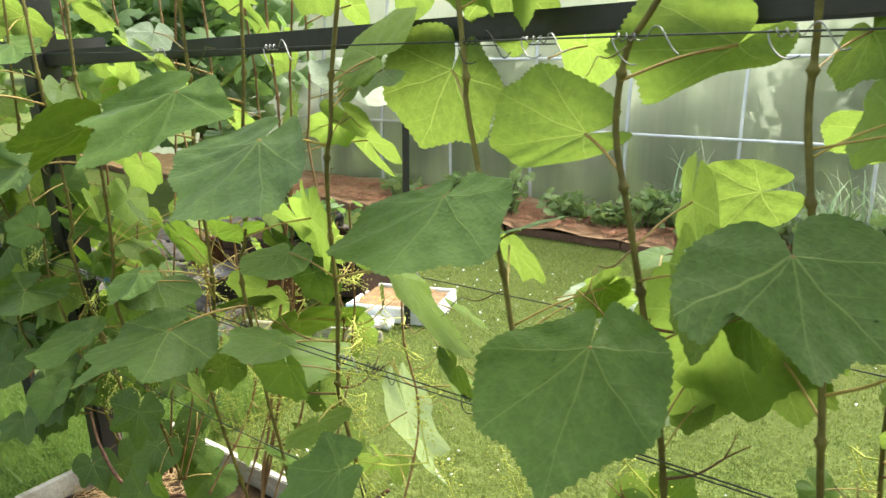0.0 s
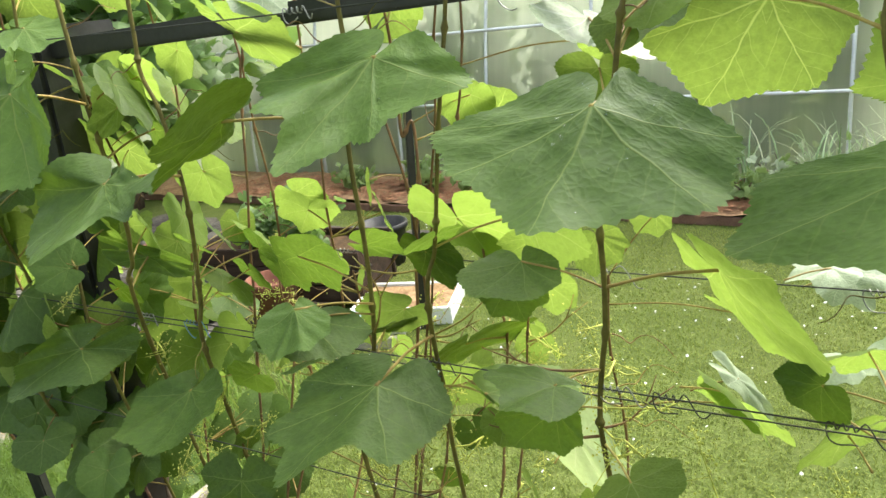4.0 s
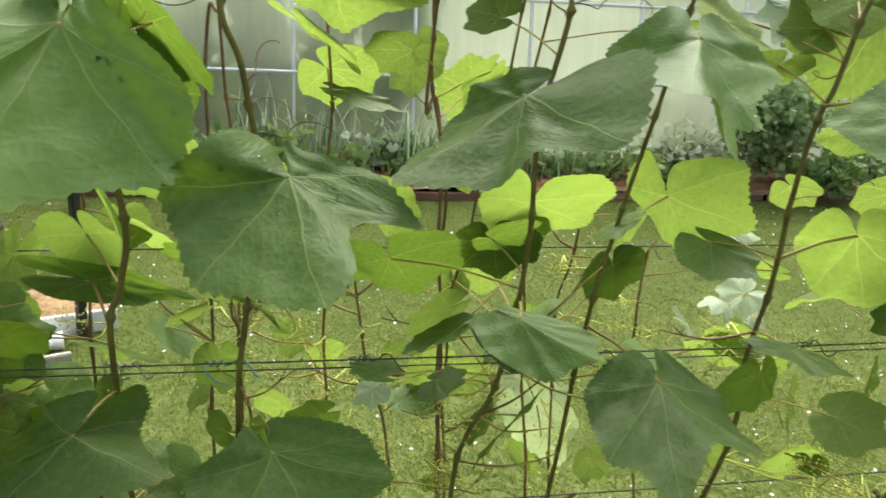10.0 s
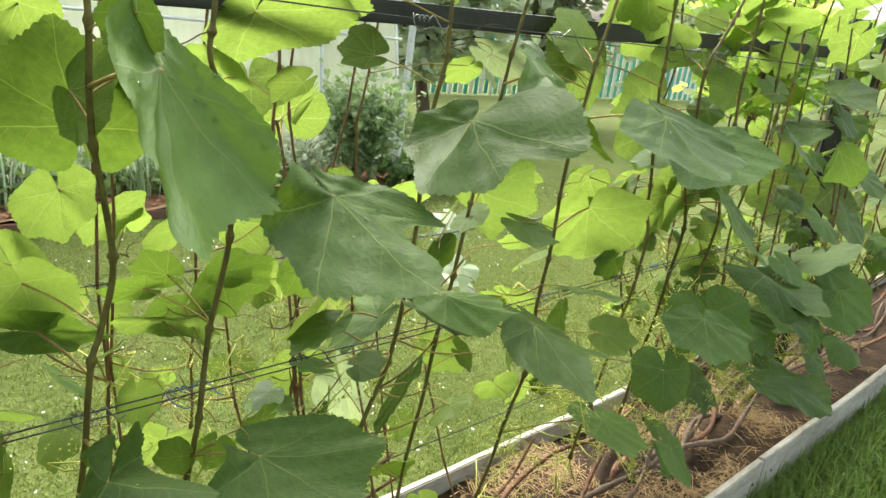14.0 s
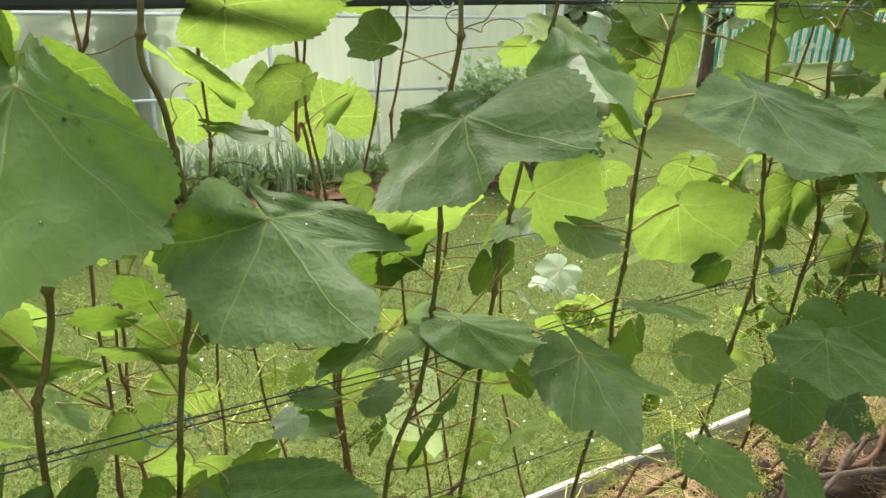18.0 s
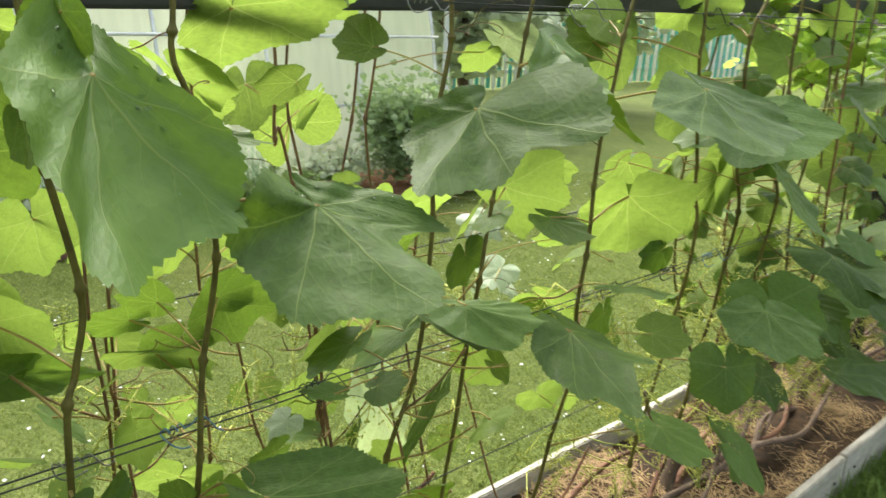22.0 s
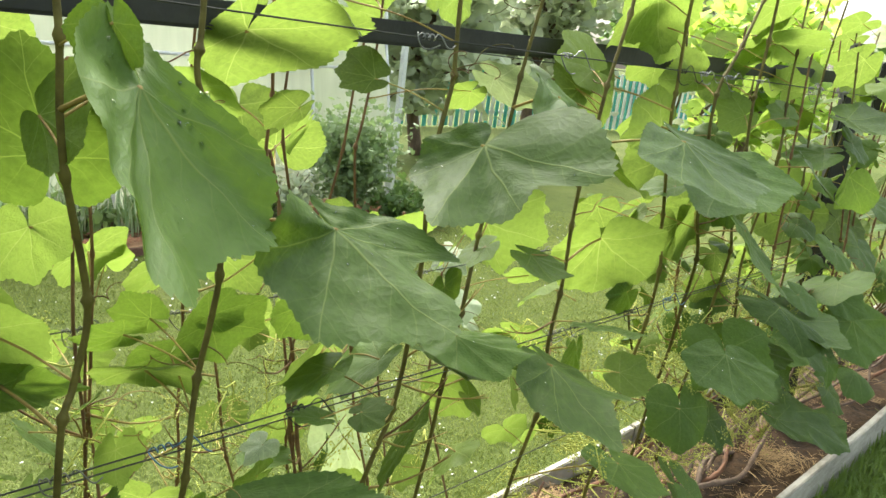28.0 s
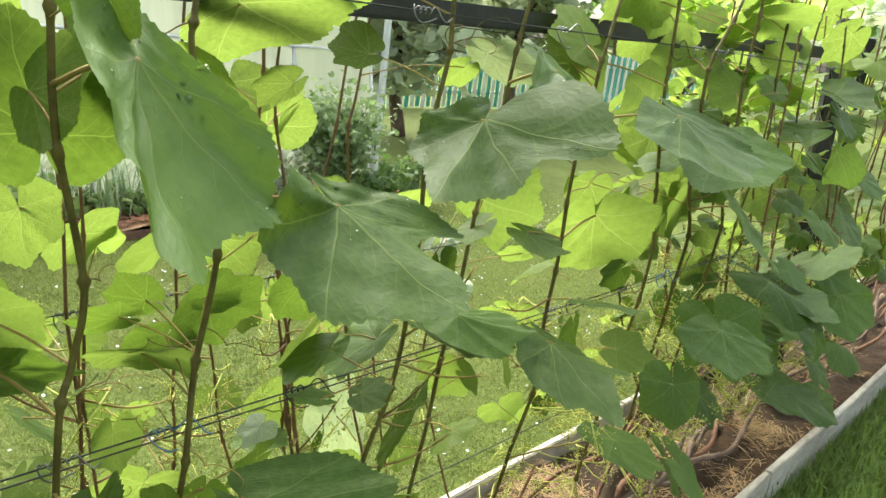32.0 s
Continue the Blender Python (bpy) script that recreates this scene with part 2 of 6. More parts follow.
def sheet_build(t, p):
    """Twin-wall polycarbonate: milky, faintly ribbed, weathered in streaks."""
    streak = noise_at(t, 3, 5, 0.6, "Object", (6, 1, 0.5))
    cloud = noise_at(t, 0.9, 4)
    v = calc(t, "ADD", calc(t, "MULTIPLY", streak, 0.5), calc(t, "MULTIPLY", cloud, 0.5))
    t.links.new(ramp(t, v, ((0.35, (0.33, 0.38, 0.27)), (0.65, (0.62, 0.67, 0.52)))), p.inputs["Base Color"])
    p.inputs["Roughness"].default_value = 0.3
    p.inputs["Transmission Weight"].default_value = 0.0
    rib = node(t, "ShaderNodeTexWave", (node(t, "ShaderNodeTexCoord").outputs["Object"], 30.0, 0.0), bands_direction="X")
    bump(t, p, rib.outputs[1], 0.1, 0.002)
    tr = node(t, "ShaderNodeBsdfTranslucent")
    tr.inputs[0].default_value = (0.66, 0.71, 0.58, 1)
    milky = node(t, "ShaderNodeMixShader", (0.5, p.outputs[0], tr.outputs[0]))
    clear = node(t, "ShaderNodeBsdfTransparent")
    t.links.new(node(t, "ShaderNodeMixShader", (0.22, milky.outputs[0], clear.outputs[0])).outputs[0], t.nodes["Material Output"].inputs[0])


SHEET = material("polycarbonate", sheet_build)


# ---- building tools ----
def mesh_of(name, bm, mat, smooth=True):
    me = bpy.data.meshes.new(name)
    bm.to_mesh(me)
    bm.free()
    me.materials.append(mat)
    if smooth:
        me.polygons.foreach_set("use_smooth", [True] * len(me.polygons))
    return me


def part(name, bm, mat, parent=None, label="", smooth=True):
    ob = new(name, mesh_of(name, bm, mat, smooth) if isinstance(bm, bmesh.types.BMesh) else bm)
    ob.parent = parent
    if label:
        ob["label"] = label
    return ob


def box(bm, centre, size, bevel=0.0, turn=None):
    made = bmesh.ops.create_cube(bm, size=1.0)["verts"]
    bmesh.ops.scale(bm, vec=size, verts=made)
    if bevel:
        edges = list({e for v in made for e in v.link_edges})
        made = list({v for f in bmesh.ops.bevel(bm, geom=edges, offset=bevel, segments=2, affect="EDGES")["faces"] for v in f.verts} | {v for v in made if v.is_valid})
    if turn is not None:
        bmesh.ops.rotate(bm, cent=(0, 0, 0), matrix=turn, verts=made)
    bmesh.ops.translate(bm, vec=centre, verts=made)
    return bm


def tube(bm, points, radii, sides=7):
    """A tapered tube through the points."""
    pts = [Vector(p) for p in points]
    rings = []
    side = None
    for i, p in enumerate(pts):
        way = (pts[min(i + 1, len(pts) - 1)] - pts[max(i - 1, 0)]).normalized()
        side = way.orthogonal().normalized() if side is None else (side - way * side.dot(way)).normalized()
        up = way.cross(side)
        r = float(radii[i] if not isinstance(radii, float) else radii)
        rings.append([bm.verts.new(p + r * (math.cos(k * math.tau / sides) * side + math.sin(k * math.tau / sides) * up)) for k in range(sides)])
    for a, b in zip(rings, rings[1:]):
        for k in range(sides):
            bm.faces.new((a[k], a[(k + 1) % sides], b[(k + 1) % sides], b[k]))
    bm.faces.new(rings[0][::-1]), bm.faces.new(rings[-1])
    return bm


def bent(points, steps=6):
    """A smooth line through the points (Catmull-Rom)."""
    p = [Vector(q) for q in points]
    p = [p[0] * 2 - p[1], *p, p[-1] * 2 - p[-2]]
    out = []
    for a, b, c, d in zip(p, p[1:], p[2:], p[3:]):
        for k in range(steps):
            s = k / steps
            out.append(0.5 * (2 * b + (c - a) * s + (2 * a - 5 * b + 4 * c - d) * s * s + (3 * b - a - 3 * c + d) * s ** 3))
    return out + [p[-2]]


# ---- leaf shapes ----
OUTLINE = ((0, 1.0), (6, 0.95), (16, 0.88), (30, 0.85), (42, 0.89), (50, 0.92), (58, 0.9), (70, 0.85), (85, 0.84), (98, 0.86), (108, 0.84), (125, 0.78), (142, 0.74), (155, 0.68), (164, 0.58), (172, 0.38), (180, 0.07))
LOBED = ((0, 1.0), (6, 0.93), (16, 0.8), (27, 0.6), (42, 0.82), (50, 0.92), (58, 0.86), (70, 0.68), (85, 0.68), (98, 0.8), (108, 0.79), (125, 0.7), (142, 0.66), (155, 0.6), (164, 0.52), (172, 0.34), (180, 0.07))
SIDES, RINGS = 90, 6


def leaf_mesh(seed, fold=0.12, droop=0.25, wave=0.05, lobes=0.0, teeth=0.02, sides=SIDES, rings=RINGS, mat=None):
    """A blade of unit length from the petiole (origin) to the tip (+y), its upper face towards +z."""
    rnd = random.Random(seed)
    ph = [rnd.uniform(0, 6.3) for _ in range(6)]
    deg = np.array([o[0] for o in OUTLINE])
    base = np.array([o[1] for o in OUTLINE]) * (1 - lobes) + np.interp(deg, [o[0] for o in LOBED], [o[1] for o in LOBED]) * lobes
    bm = bmesh.new()
    uv = bm.loops.layers.uv.new("UVMap")
    flat = {}

    def vert(f, k):
        th = -180 + 360 * k / sides
        rim = np.interp(abs(th), deg, base) * (1 + 0.05 * math.sin(2 * radians(th) + ph[0]) + 0.03 * math.sin(5 * radians(th) + ph[1]))
        tooth = teeth * (-0.9, 0.2, 1.0)[k % 3] * rnd.uniform(0.5, 1.4) * min(1, (180 - abs(th)) / 12)
        rad = f * rim * (1 + (tooth if f > 0.999 else 0))
        x, y = rad * math.sin(radians(th)), rad * math.cos(radians(th))
        z = fold * abs(x) - droop * rad * rad + wave * rad * rad * (math.sin(3 * radians(th) + ph[2]) + 0.7 * math.sin(7 * radians(th) + ph[3]))
        z += 0.012 * math.sin(11 * x + ph[4]) * math.sin(12 * y + ph[5])
        v = bm.verts.new((x, y, z))
        flat[v] = (0.5 + x / 2.4, 0.5 + y / 2.4)
        return v

    centre = bm.verts.new((0, 0, 0))
    flat[centre] = (0.5, 0.5)
    loops = [[vert(((j + 1) / rings) ** 0.85, k) for k in range(sides)] for j in range(rings)]
    for k in range(sides - 1):
        bm.faces.new((centre, loops[0][k + 1], loops[0][k]))
        for a, b in zip(loops, loops[1:]):
            bm.faces.new((a[k], a[k + 1], b[k + 1], b[k]))
    for f in bm.faces:
        f.normal_update()
        for lp in f.loops:
            lp[uv].uv = flat[lp.vert]
    bmesh.ops.recalc_face_normals(bm, faces=bm.faces)
    return mesh_of("blade", bm, mat or LEAF)


FLAT = [leaf_mesh(1, 0.06, 0.12, 0.03), leaf_mesh(2, 0.1, 0.2, 0.05), leaf_mesh(3, -0.05, 0.22, 0.05), leaf_mesh(4, 0.14, 0.1, 0.06)]
DROOPY = [leaf_mesh(5, 0.3, 0.35, 0.06), leaf_mesh(6, -0.25, 0.35, 0.06), leaf_mesh(7, 0.45, 0.2, 0.08), leaf_mesh(8, -0.45, 0.3, 0.05)]
CUT = [leaf_mesh(9, 0.1, 0.25, 0.06, 0.8), leaf_mesh(10, 0.25, 0.2, 0.08, 1.0)]
SMALL = [leaf_mesh(20 + i, 0.1 * i - 0.1, 0.22, 0.07, 0.15 * i, sides=56, rings=5) for i in range(4)]
PALE = [leaf_mesh(31, 0.1, 0.2, 0.08, 0.7, sides=56, rings=5, mat=FRUIT_LEAF), leaf_mesh(32, -0.1, 0.25, 0.08, 0.9, sides=56, rings=5, mat=FRUIT_LEAF)]
# blades in the brighter copy, coloured as if lit from behind
BACKS = [leaf_mesh(51, 0.06, 0.14, 0.04, mat=BACKLIT), leaf_mesh(52, -0.08, 0.2, 0.05, 0.2, mat=BACKLIT), leaf_mesh(53, 0.18, 0.1, 0.05, mat=BACKLIT), leaf_mesh(54, 0.1, 0.25, 0.07, 0.3, mat=BACKLIT)]
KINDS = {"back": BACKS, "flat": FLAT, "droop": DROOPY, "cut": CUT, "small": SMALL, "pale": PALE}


def leaf(vine, base, tip, face=(0, -0.7, 0.7), kind="flat", pick=0, wide=1.0, stem=None):
    """A leaf whose blade runs from base to tip, its upper side towards face; stem: where its petiole leaves the cane."""
    base, tip = Vector(base), Vector(tip)
    y = tip - base
    size = y.length
    y.normalize()
    z = Vector(face)
    z = (z - y * z.dot(y)).normalized()
    x = y.cross(z)
    shapes = KINDS[kind]
    ob = part("leaf", shapes[pick % len(shapes)], None, vine)
    m = Matrix((x * size * wide, y * size, z * size)).transposed().to_4x4()
    m.translation = base
    ob.matrix_basis = m
    if stem is not None:
        s = Vector(stem)
        mid = (s + base) / 2 + Vector((0, 0, 0.008)) * (s - base).length / 0.2
        r = 0.0013 if size > 0.05 else 0.0008
        st = part("petiole", tube(bmesh.new(), bent((s, mid, base), 4), [r * 1.35] + [r] * 7 + [r * 1.2], 5), PETIOLE, ob)
        st.matrix_parent_inverse = m.inverted()
    return ob


def cane(vine, points, r0=0.005, r1=0.004, mat=None, knots=0.11):
    """A shoot through the points, swollen at its nodes."""
    line = bent(points, 26)
    run, rad, kinked = 0.0, [], []
    sway = (7919 * abs(points[0][0])) % 6.28
    for i, p in enumerate(line):
        run += (p - line[i - 1]).length if i else 0
        k = (run / knots) % 1.0
        rad.append((r0 + (r1 - r0) * i / (len(line) - 1)) * (0.93 + 0.85 * max(0.0, 1 - min(k, 1 - k) / 0.055)))
        side = 0.0032 * (1 - abs(2 * ((run / knots / 2) % 1.0) - 1) * 2)
        kinked.append(p + Vector((math.cos(sway), 0.6 * math.sin(sway), 0)) * side)
    line = kinked
    return part("cane", tube(bmesh.new(), line, rad, 8), mat or CANE, vine)

# ---- ground ----
bm = bmesh.new()
bmesh.ops.create_grid(bm, x_segments=60, y_segments=60, size=1)
for v in bm.verts:
    v.co.x, v.co.y = v.co.x ** 3 * 400, v.co.y ** 3 * 400
ground = tagged(part("ground", bm, LAWN), "mown lawn with clover and white daisies", "ground", kind="structure")


def quads(name, verts, faces, mat, parent=None):
    me = bpy.data.meshes.new(name)
    me.from_pydata(verts, [], faces)
    me.materials.append(mat)
    ob = new(name, me)
    ob.parent = parent
    return ob


def blades(name, spots, height, width, mat, lean=0.5, seed=1, base=0.0):
    """Two-piece grass blades, one at each spot."""
    rng = np.random.default_rng(seed)
    n = len(spots)
    turn = rng.uniform(0, math.tau, n)
    h = height * rng.uniform(0.5, 1.3, n)
    side = np.stack([np.cos(turn), np.sin(turn), 0 * turn], 1) * (width * rng.uniform(0.7, 1.3, n))[:, None]
    bend = rng.uniform(0.1, 1, n) * lean
    out = np.stack([-np.sin(turn), np.cos(turn), 0 * turn], 1)
    root = np.column_stack([spots, np.full(n, base)]) if spots.shape[1] == 2 else spots
    mid = root + out * (h * bend * 0.3)[:, None] + np.array([0, 0, 1]) * (h * 0.6)[:, None]
    tip = root + out * (h * bend)[:, None] + np.array([0, 0, 1]) * (h * (1 - 0.35 * bend))[:, None]
    verts = np.stack([root - side, root + side, mid + side * 0.8, mid - side * 0.8, tip], 1).reshape(-1, 3)
    k = np.arange(n)[:, None] * 5
    faces = [tuple(f) for f in (k + np.array([0, 1, 2, 3])).tolist()] + [tuple(f) for f in (k + np.array([3, 2, 4])).tolist()]
    return quads(name, verts.tolist(), faces, mat)


rng = np.random.default_rng(5)
far_spots = np.column_stack([rng.uniform(-1.8, 4.4, 190000) + rng.normal(0, 0.3, 190000), 0.33 + 2.48 * rng.random(190000) ** 1.15])
tagged(blades("grass", far_spots, 0.014, 0.0014, GRASS, 2.4, 2), "short mown lawn grass", "grass", kind="stuff")
near_spots = np.column_stack([1.0 + 4.6 * rng.beta(1.3, 1.6, 26000), -0.14 - np.abs(rng.normal(0, 0.42, 26000))])
near_spots[:, 0] += rng.normal(0, 0.3, len(near_spots))
tagged(blades("grass", near_spots, 0.1, 0.0024, LUSH, 0.8, 3), "longer grass along the bed board", "grass", kind="stuff")
left_spots = np.column_stack([rng.uniform(-1.27, -0.45, 22000), rng.normal(0.0, 0.35, 22000)])
left_spots[:, 0] += np.where(left_spots[:, 1] < -0.17, rng.normal(0, 0.4, len(left_spots)), 0)
tagged(blades("grass", left_spots, 0.115, 0.0022, LUSH, 0.9, 4), "grass between the two raised beds", "grass", kind="stuff")
rim_spots = np.column_stack([rng.uniform(-0.5, 4.6, 5000), 0.335 + 0.05 * rng.random(5000)])
tagged(blades("grass", rim_spots, 0.09, 0.003, GRASS, 0.7, 5), "taller grass tufts beside the board", "grass", kind="stuff")

bm = bmesh.new()
for _ in range(1900):
    x, y = rng.uniform(-1.4, 4.2), rng.uniform(0.45, 2.75)
    if noise.noise((x * 1.3, y * 1.3, 3.0)) < rng.uniform(-0.25, 0.3):
        continue
    m = pose(x, y, rng.uniform(0.018, 0.035), rng.uniform(-40, 40), rng.uniform(-40, 40)) @ Matrix.Scale(rng.uniform(0.003, 0.0065), 4)
    ring = [bm.verts.new(m @ Vector((math.cos(a) * (1 if i % 2 else 0.6), math.sin(a) * (1 if i % 2 else 0.6), 0.1))) for i, a in enumerate(np.linspace(0, math.tau, 12, endpoint=False))]
    mid = bm.verts.new(m @ Vector((0, 0, 0.4)))
    for a, b in zip(ring, ring[1:] + ring[:1]):
        bm.faces.new((a, b, mid))
tagged(part("daisies", bm, WHITE), "small white daisies and clover heads in the lawn", "flowers", kind="stuff")

# ---- raised beds ----
BED_Y0, BED_Y1, BED_Z = -0.118, 0.297, 0.15


def raised_bed(x0, x1, label):
    bed = tagged(new("raised_bed"), label, "raised bed", "raised beds under the vines")
    for name, y in (("front_board", BED_Y0 - 0.012), ("back_board", BED_Y1 + 0.012)):
        x, k = x0, 0
        while x < x1 - 0.1:
            end = min(x + 2.05, x1)
            bm = box(bmesh.new(), ((x + end) / 2, y, BED_Z / 2 + 0.002 * (k % 2)), (end - x - 0.004, 0.02, BED_Z), 0.003)
            bmesh.ops.subdivide_edges(bm, edges=[e for e in bm.edges if e.calc_length() > 1.0], cuts=12)
            for v in bm.verts:
                v.co.z += 0.006 * noise.noise((v.co.x * 2, y * 9, 0)) * (v.co.z > 0.1)
                v.co.y += 0.006 * noise.noise((v.co.x * 1.5, y * 9, 4))
            b = part(name, bm, BOARD, bed, "pale weathered board with chipped paint", smooth=False)
            for sx in (x + 0.06, end - 0.06):
                part("screw", tube(bmesh.new(), [(sx, y - 0.014, 0.1), (sx, y - 0.0125, 0.1)], 0.005, 8), WIRE, b)
            x, k = end, k + 1
    for x in (x0 + 0.012, x1 - 0.012):
        part("end_board", box(bmesh.new(), (x, (BED_Y0 + BED_Y1) / 2, BED_Z / 2), (0.024, BED_Y1 - BED_Y0 - 0.004, BED_Z - 0.003), 0.003), BOARD, bed, smooth=False)
    nx = int((x1 - x0) * 24)
    bm = bmesh.new()
    bmesh.ops.create_grid(bm, x_segments=nx, y_segments=12, size=0.5)
    for v in bm.verts:
        x, y = (x0 + x1) / 2 + v.co.x * (x1 - x0 - 0.05), (BED_Y0 + BED_Y1) / 2 + v.co.y * (BED_Y1 - BED_Y0 - 0.002)
        v.co = (x, y, 0.095 + 0.03 * noise.noise((x * 3, y * 5, 1)) + 0.012 * noise.noise((x * 14, y * 14, 2)))
    part("soil", bm, SOIL, bed, "brown soil under straw mulch")
    rs = np.random.default_rng(int(x0 * 100) + 900)
    n = int(7000 * (min(x1, 3.2) - x0))
    bm_v, bm_f = [], []
    for _ in range(n):
        x, y = rs.uniform(x0 + 0.03, min(x1, 3.2)), rs.uniform(BED_Y0 + 0.01, BED_Y1 - 0.01)
        if noise.noise((x * 5, y * 6, 7)) + 0.25 * noise.noise((x * 17, y * 17, 3)) < rs.uniform(-0.2, 0.45) + 0.12 * max(0, x - 1.2):
            continue
        z = 0.1 + 0.03 * noise.noise((x * 3, y * 5, 1)) + rs.uniform(0.0, 0.02)
        a, ln, w = rs.uniform(0, math.tau), rs.uniform(0.006, 0.04), rs.uniform(0.0004, 0.001)
        d, s = Vector((math.cos(a), math.sin(a), rs.uniform(-0.25, 0.25))) * ln, Vector((-math.sin(a), math.cos(a), 0)) * w
        p, k = Vector((x, y, z)), len(bm_v)
        bm_v += [p - d - s, p - d + s, p + d + s, p + d - s]
        bm_f.append((k, k + 1, k + 2, k + 3))
    straw = quads("straw", bm_v, bm_f, STRAW, bed)
    tagged(straw, "loose straw mulch", kind="stuff")
    return bed


raised_bed(-0.43, 9.0, "long raised bed with pale boards, straw mulch and vines")
raised_bed(-5.0, -1.28, "farther raised bed with pale boards and straw")

# ---- trellis ----
trellis = tagged(new("trellis"), "black steel trellis with posts, rail and tied wires", "trellis")


def steel(name, a, b, w, d, parent, label=""):
    """A square steel tube from a to b with a slightly rounded section."""
    a, b = Vector(a), Vector(b)
    bm = box(bmesh.new(), (0, 0, (b - a).length / 2), (w, d, (b - a).length), min(w, d) * 0.12)
    m = (b - a).to_track_quat("Z", "Y").to_matrix().to_4x4()
    m.translation = a
    bm.transform(m)
    return part(name, bm, BLACK, parent, label, smooth=False)


steel("post", (-0.40, 0.11, 0), (-0.33, 0.11, 1.32), 0.062, 0.062, trellis, "thick black square post")
steel("post", (2.22, 0.1, 0), (2.2, 0.13, 1.32), 0.055, 0.055, trellis)
steel("post", (4.8, 0.1, 0), (4.8, 0.12, 1.32), 0.055, 0.055, trellis)
steel("post", (7.3, 0.1, 0), (7.3, 0.12, 1.32), 0.055, 0.055, trellis)
steel("post", (-1.62, 0.1, 0), (-1.55, 0.1, 1.32), 0.07, 0.07, trellis)
steel("post", (-4.1, 0.1, 0), (-4.1, 0.1, 1.32), 0.06, 0.06, trellis)
steel("thin_post", (-0.82, 0.12, 0), (-0.86, 0.1, 1.3), 0.03, 0.03, trellis)
steel("thin_post", (2.95, 0.28, 0), (2.8, 0.22, 1.3), 0.03, 0.03, trellis)
steel("thin_post", (-0.55, 1.45, 0), (-0.5, 1.5, 1.25), 0.026, 0.026, trellis)
steel("top_rail", (-0.36, 0.12, 1.157), (2.21, 0.13, 1.219), 0.031, 0.031, trellis, "black top rail with old bolt holes")
steel("top_rail", (2.21, 0.13, 1.219), (7.3, 0.13, 1.26), 0.031, 0.031, trellis)
steel("top_rail", (-4.1, 0.12, 1.12), (-0.36, 0.12, 1.155), 0.031, 0.031, trellis)
for x in (-1.62, -0.36, 2.2, 4.8):
    steel("cross_arm", (x, -0.03, 1.19 + 0.012 * x), (x, 0.27, 1.19 + 0.012 * x), 0.025, 0.025, trellis)
for k, (y, z) in enumerate(((0, 0.746), (0.014, 0.728), (0.23, 0.789), (0, 1.174), (0.23, 1.16), (0, 0.535))):
    line = [(x, y + 0.004 * noise.noise((x * 2, k, 0)), z + 0.006 * noise.noise((x * 1.3, k, 7))) for x in np.arange(-4.2, 7.4, 0.1)]
    part("wire", tube(bmesh.new(), line, 0.001, 5), WIRE, trellis)


def wire_tie(x, y, z, mat, seed, size=1.0):
    """A short wire twisted round the trellis wire, with loose curled ends."""
    r = random.Random(seed)
    turns = [(x + 0.002 * k, y + 0.0035 * math.cos(k * 1.6), z + 0.0035 * math.sin(k * 1.6)) for k in range(12)]
    a = r.uniform(-1, 1)
    hook = [Vector(turns[-1]) + Vector((0.008 * k * size, -0.002 * k, size * 0.014 * math.sin(k * 0.9 + a))) for k in range(1, 7)]
    tail = [Vector(turns[0]) + Vector((-0.004 * k * math.cos(k * 0.5), -0.002 * k, -0.004 * k * size + 0.006 * math.sin(k * 1.1 + a))) for k in range(6, 0, -1)]
    part("wire_tie", tube(bmesh.new(), bent(tail + [Vector(p) for p in turns] + hook, 3), 0.0008, 5), mat, trellis, "twisted tie wire" if mat is TIE_WIRE else "blue tie wire" if mat is BLUE else "dark tie wire")


rt = random.Random(11)
for x, z, mat in ((0.0, 0.746, BLUE), (0.715, 0.746, WIRE), (1.22, 1.174, TIE_WIRE), (0.88, 0.744, WIRE), (1.08, 1.174, TIE_WIRE), (0.98, 1.174, TIE_WIRE), (0.57, 1.174, TIE_WIRE), (0.3, 1.174, TIE_WIRE), (0.9, 1.174, WIRE), (0.16, 0.746, WIRE), (0.43, 0.746, WIRE), (-0.1, 0.746, TIE_WIRE), (0.655, 0.746, TIE_WIRE), (1.3, 0.746, TIE_WIRE), (1.02, 0.746, BLUE)):
    wire_tie(x, 0.0, z, mat, rt.random(), rt.uniform(0.5, 1.0))
for x in (0.13, 0.57, 0.29, 0.0, 0.9, 1.3):
    wire_tie(x, 0.23, 0.789, TIE_WIRE, rt.random(), 1.0)
for x in np.arange(1.5, 4.0, 0.23):
    wire_tie(float(x), 0.0, 1.174, TIE_WIRE, rt.random(), 1.2)

# ---- greenhouse and its border ----
GY, GX = 3.48, 3.42
house = tagged(new("greenhouse"), "long polycarbonate greenhouse with zinc tube frame", "greenhouse")


def arch(s):
    """The greenhouse section: a wall that leans into a round roof."""
    return Vector((0, 0.02 + s * s * 0.16, s * 1.15)) if s < 1 else Vector((0, 0.18 + 1.35 * (1 - math.cos((s - 1) * 1.5)), 1.15 + 1.1 * math.sin((s - 1) * 1.5)))


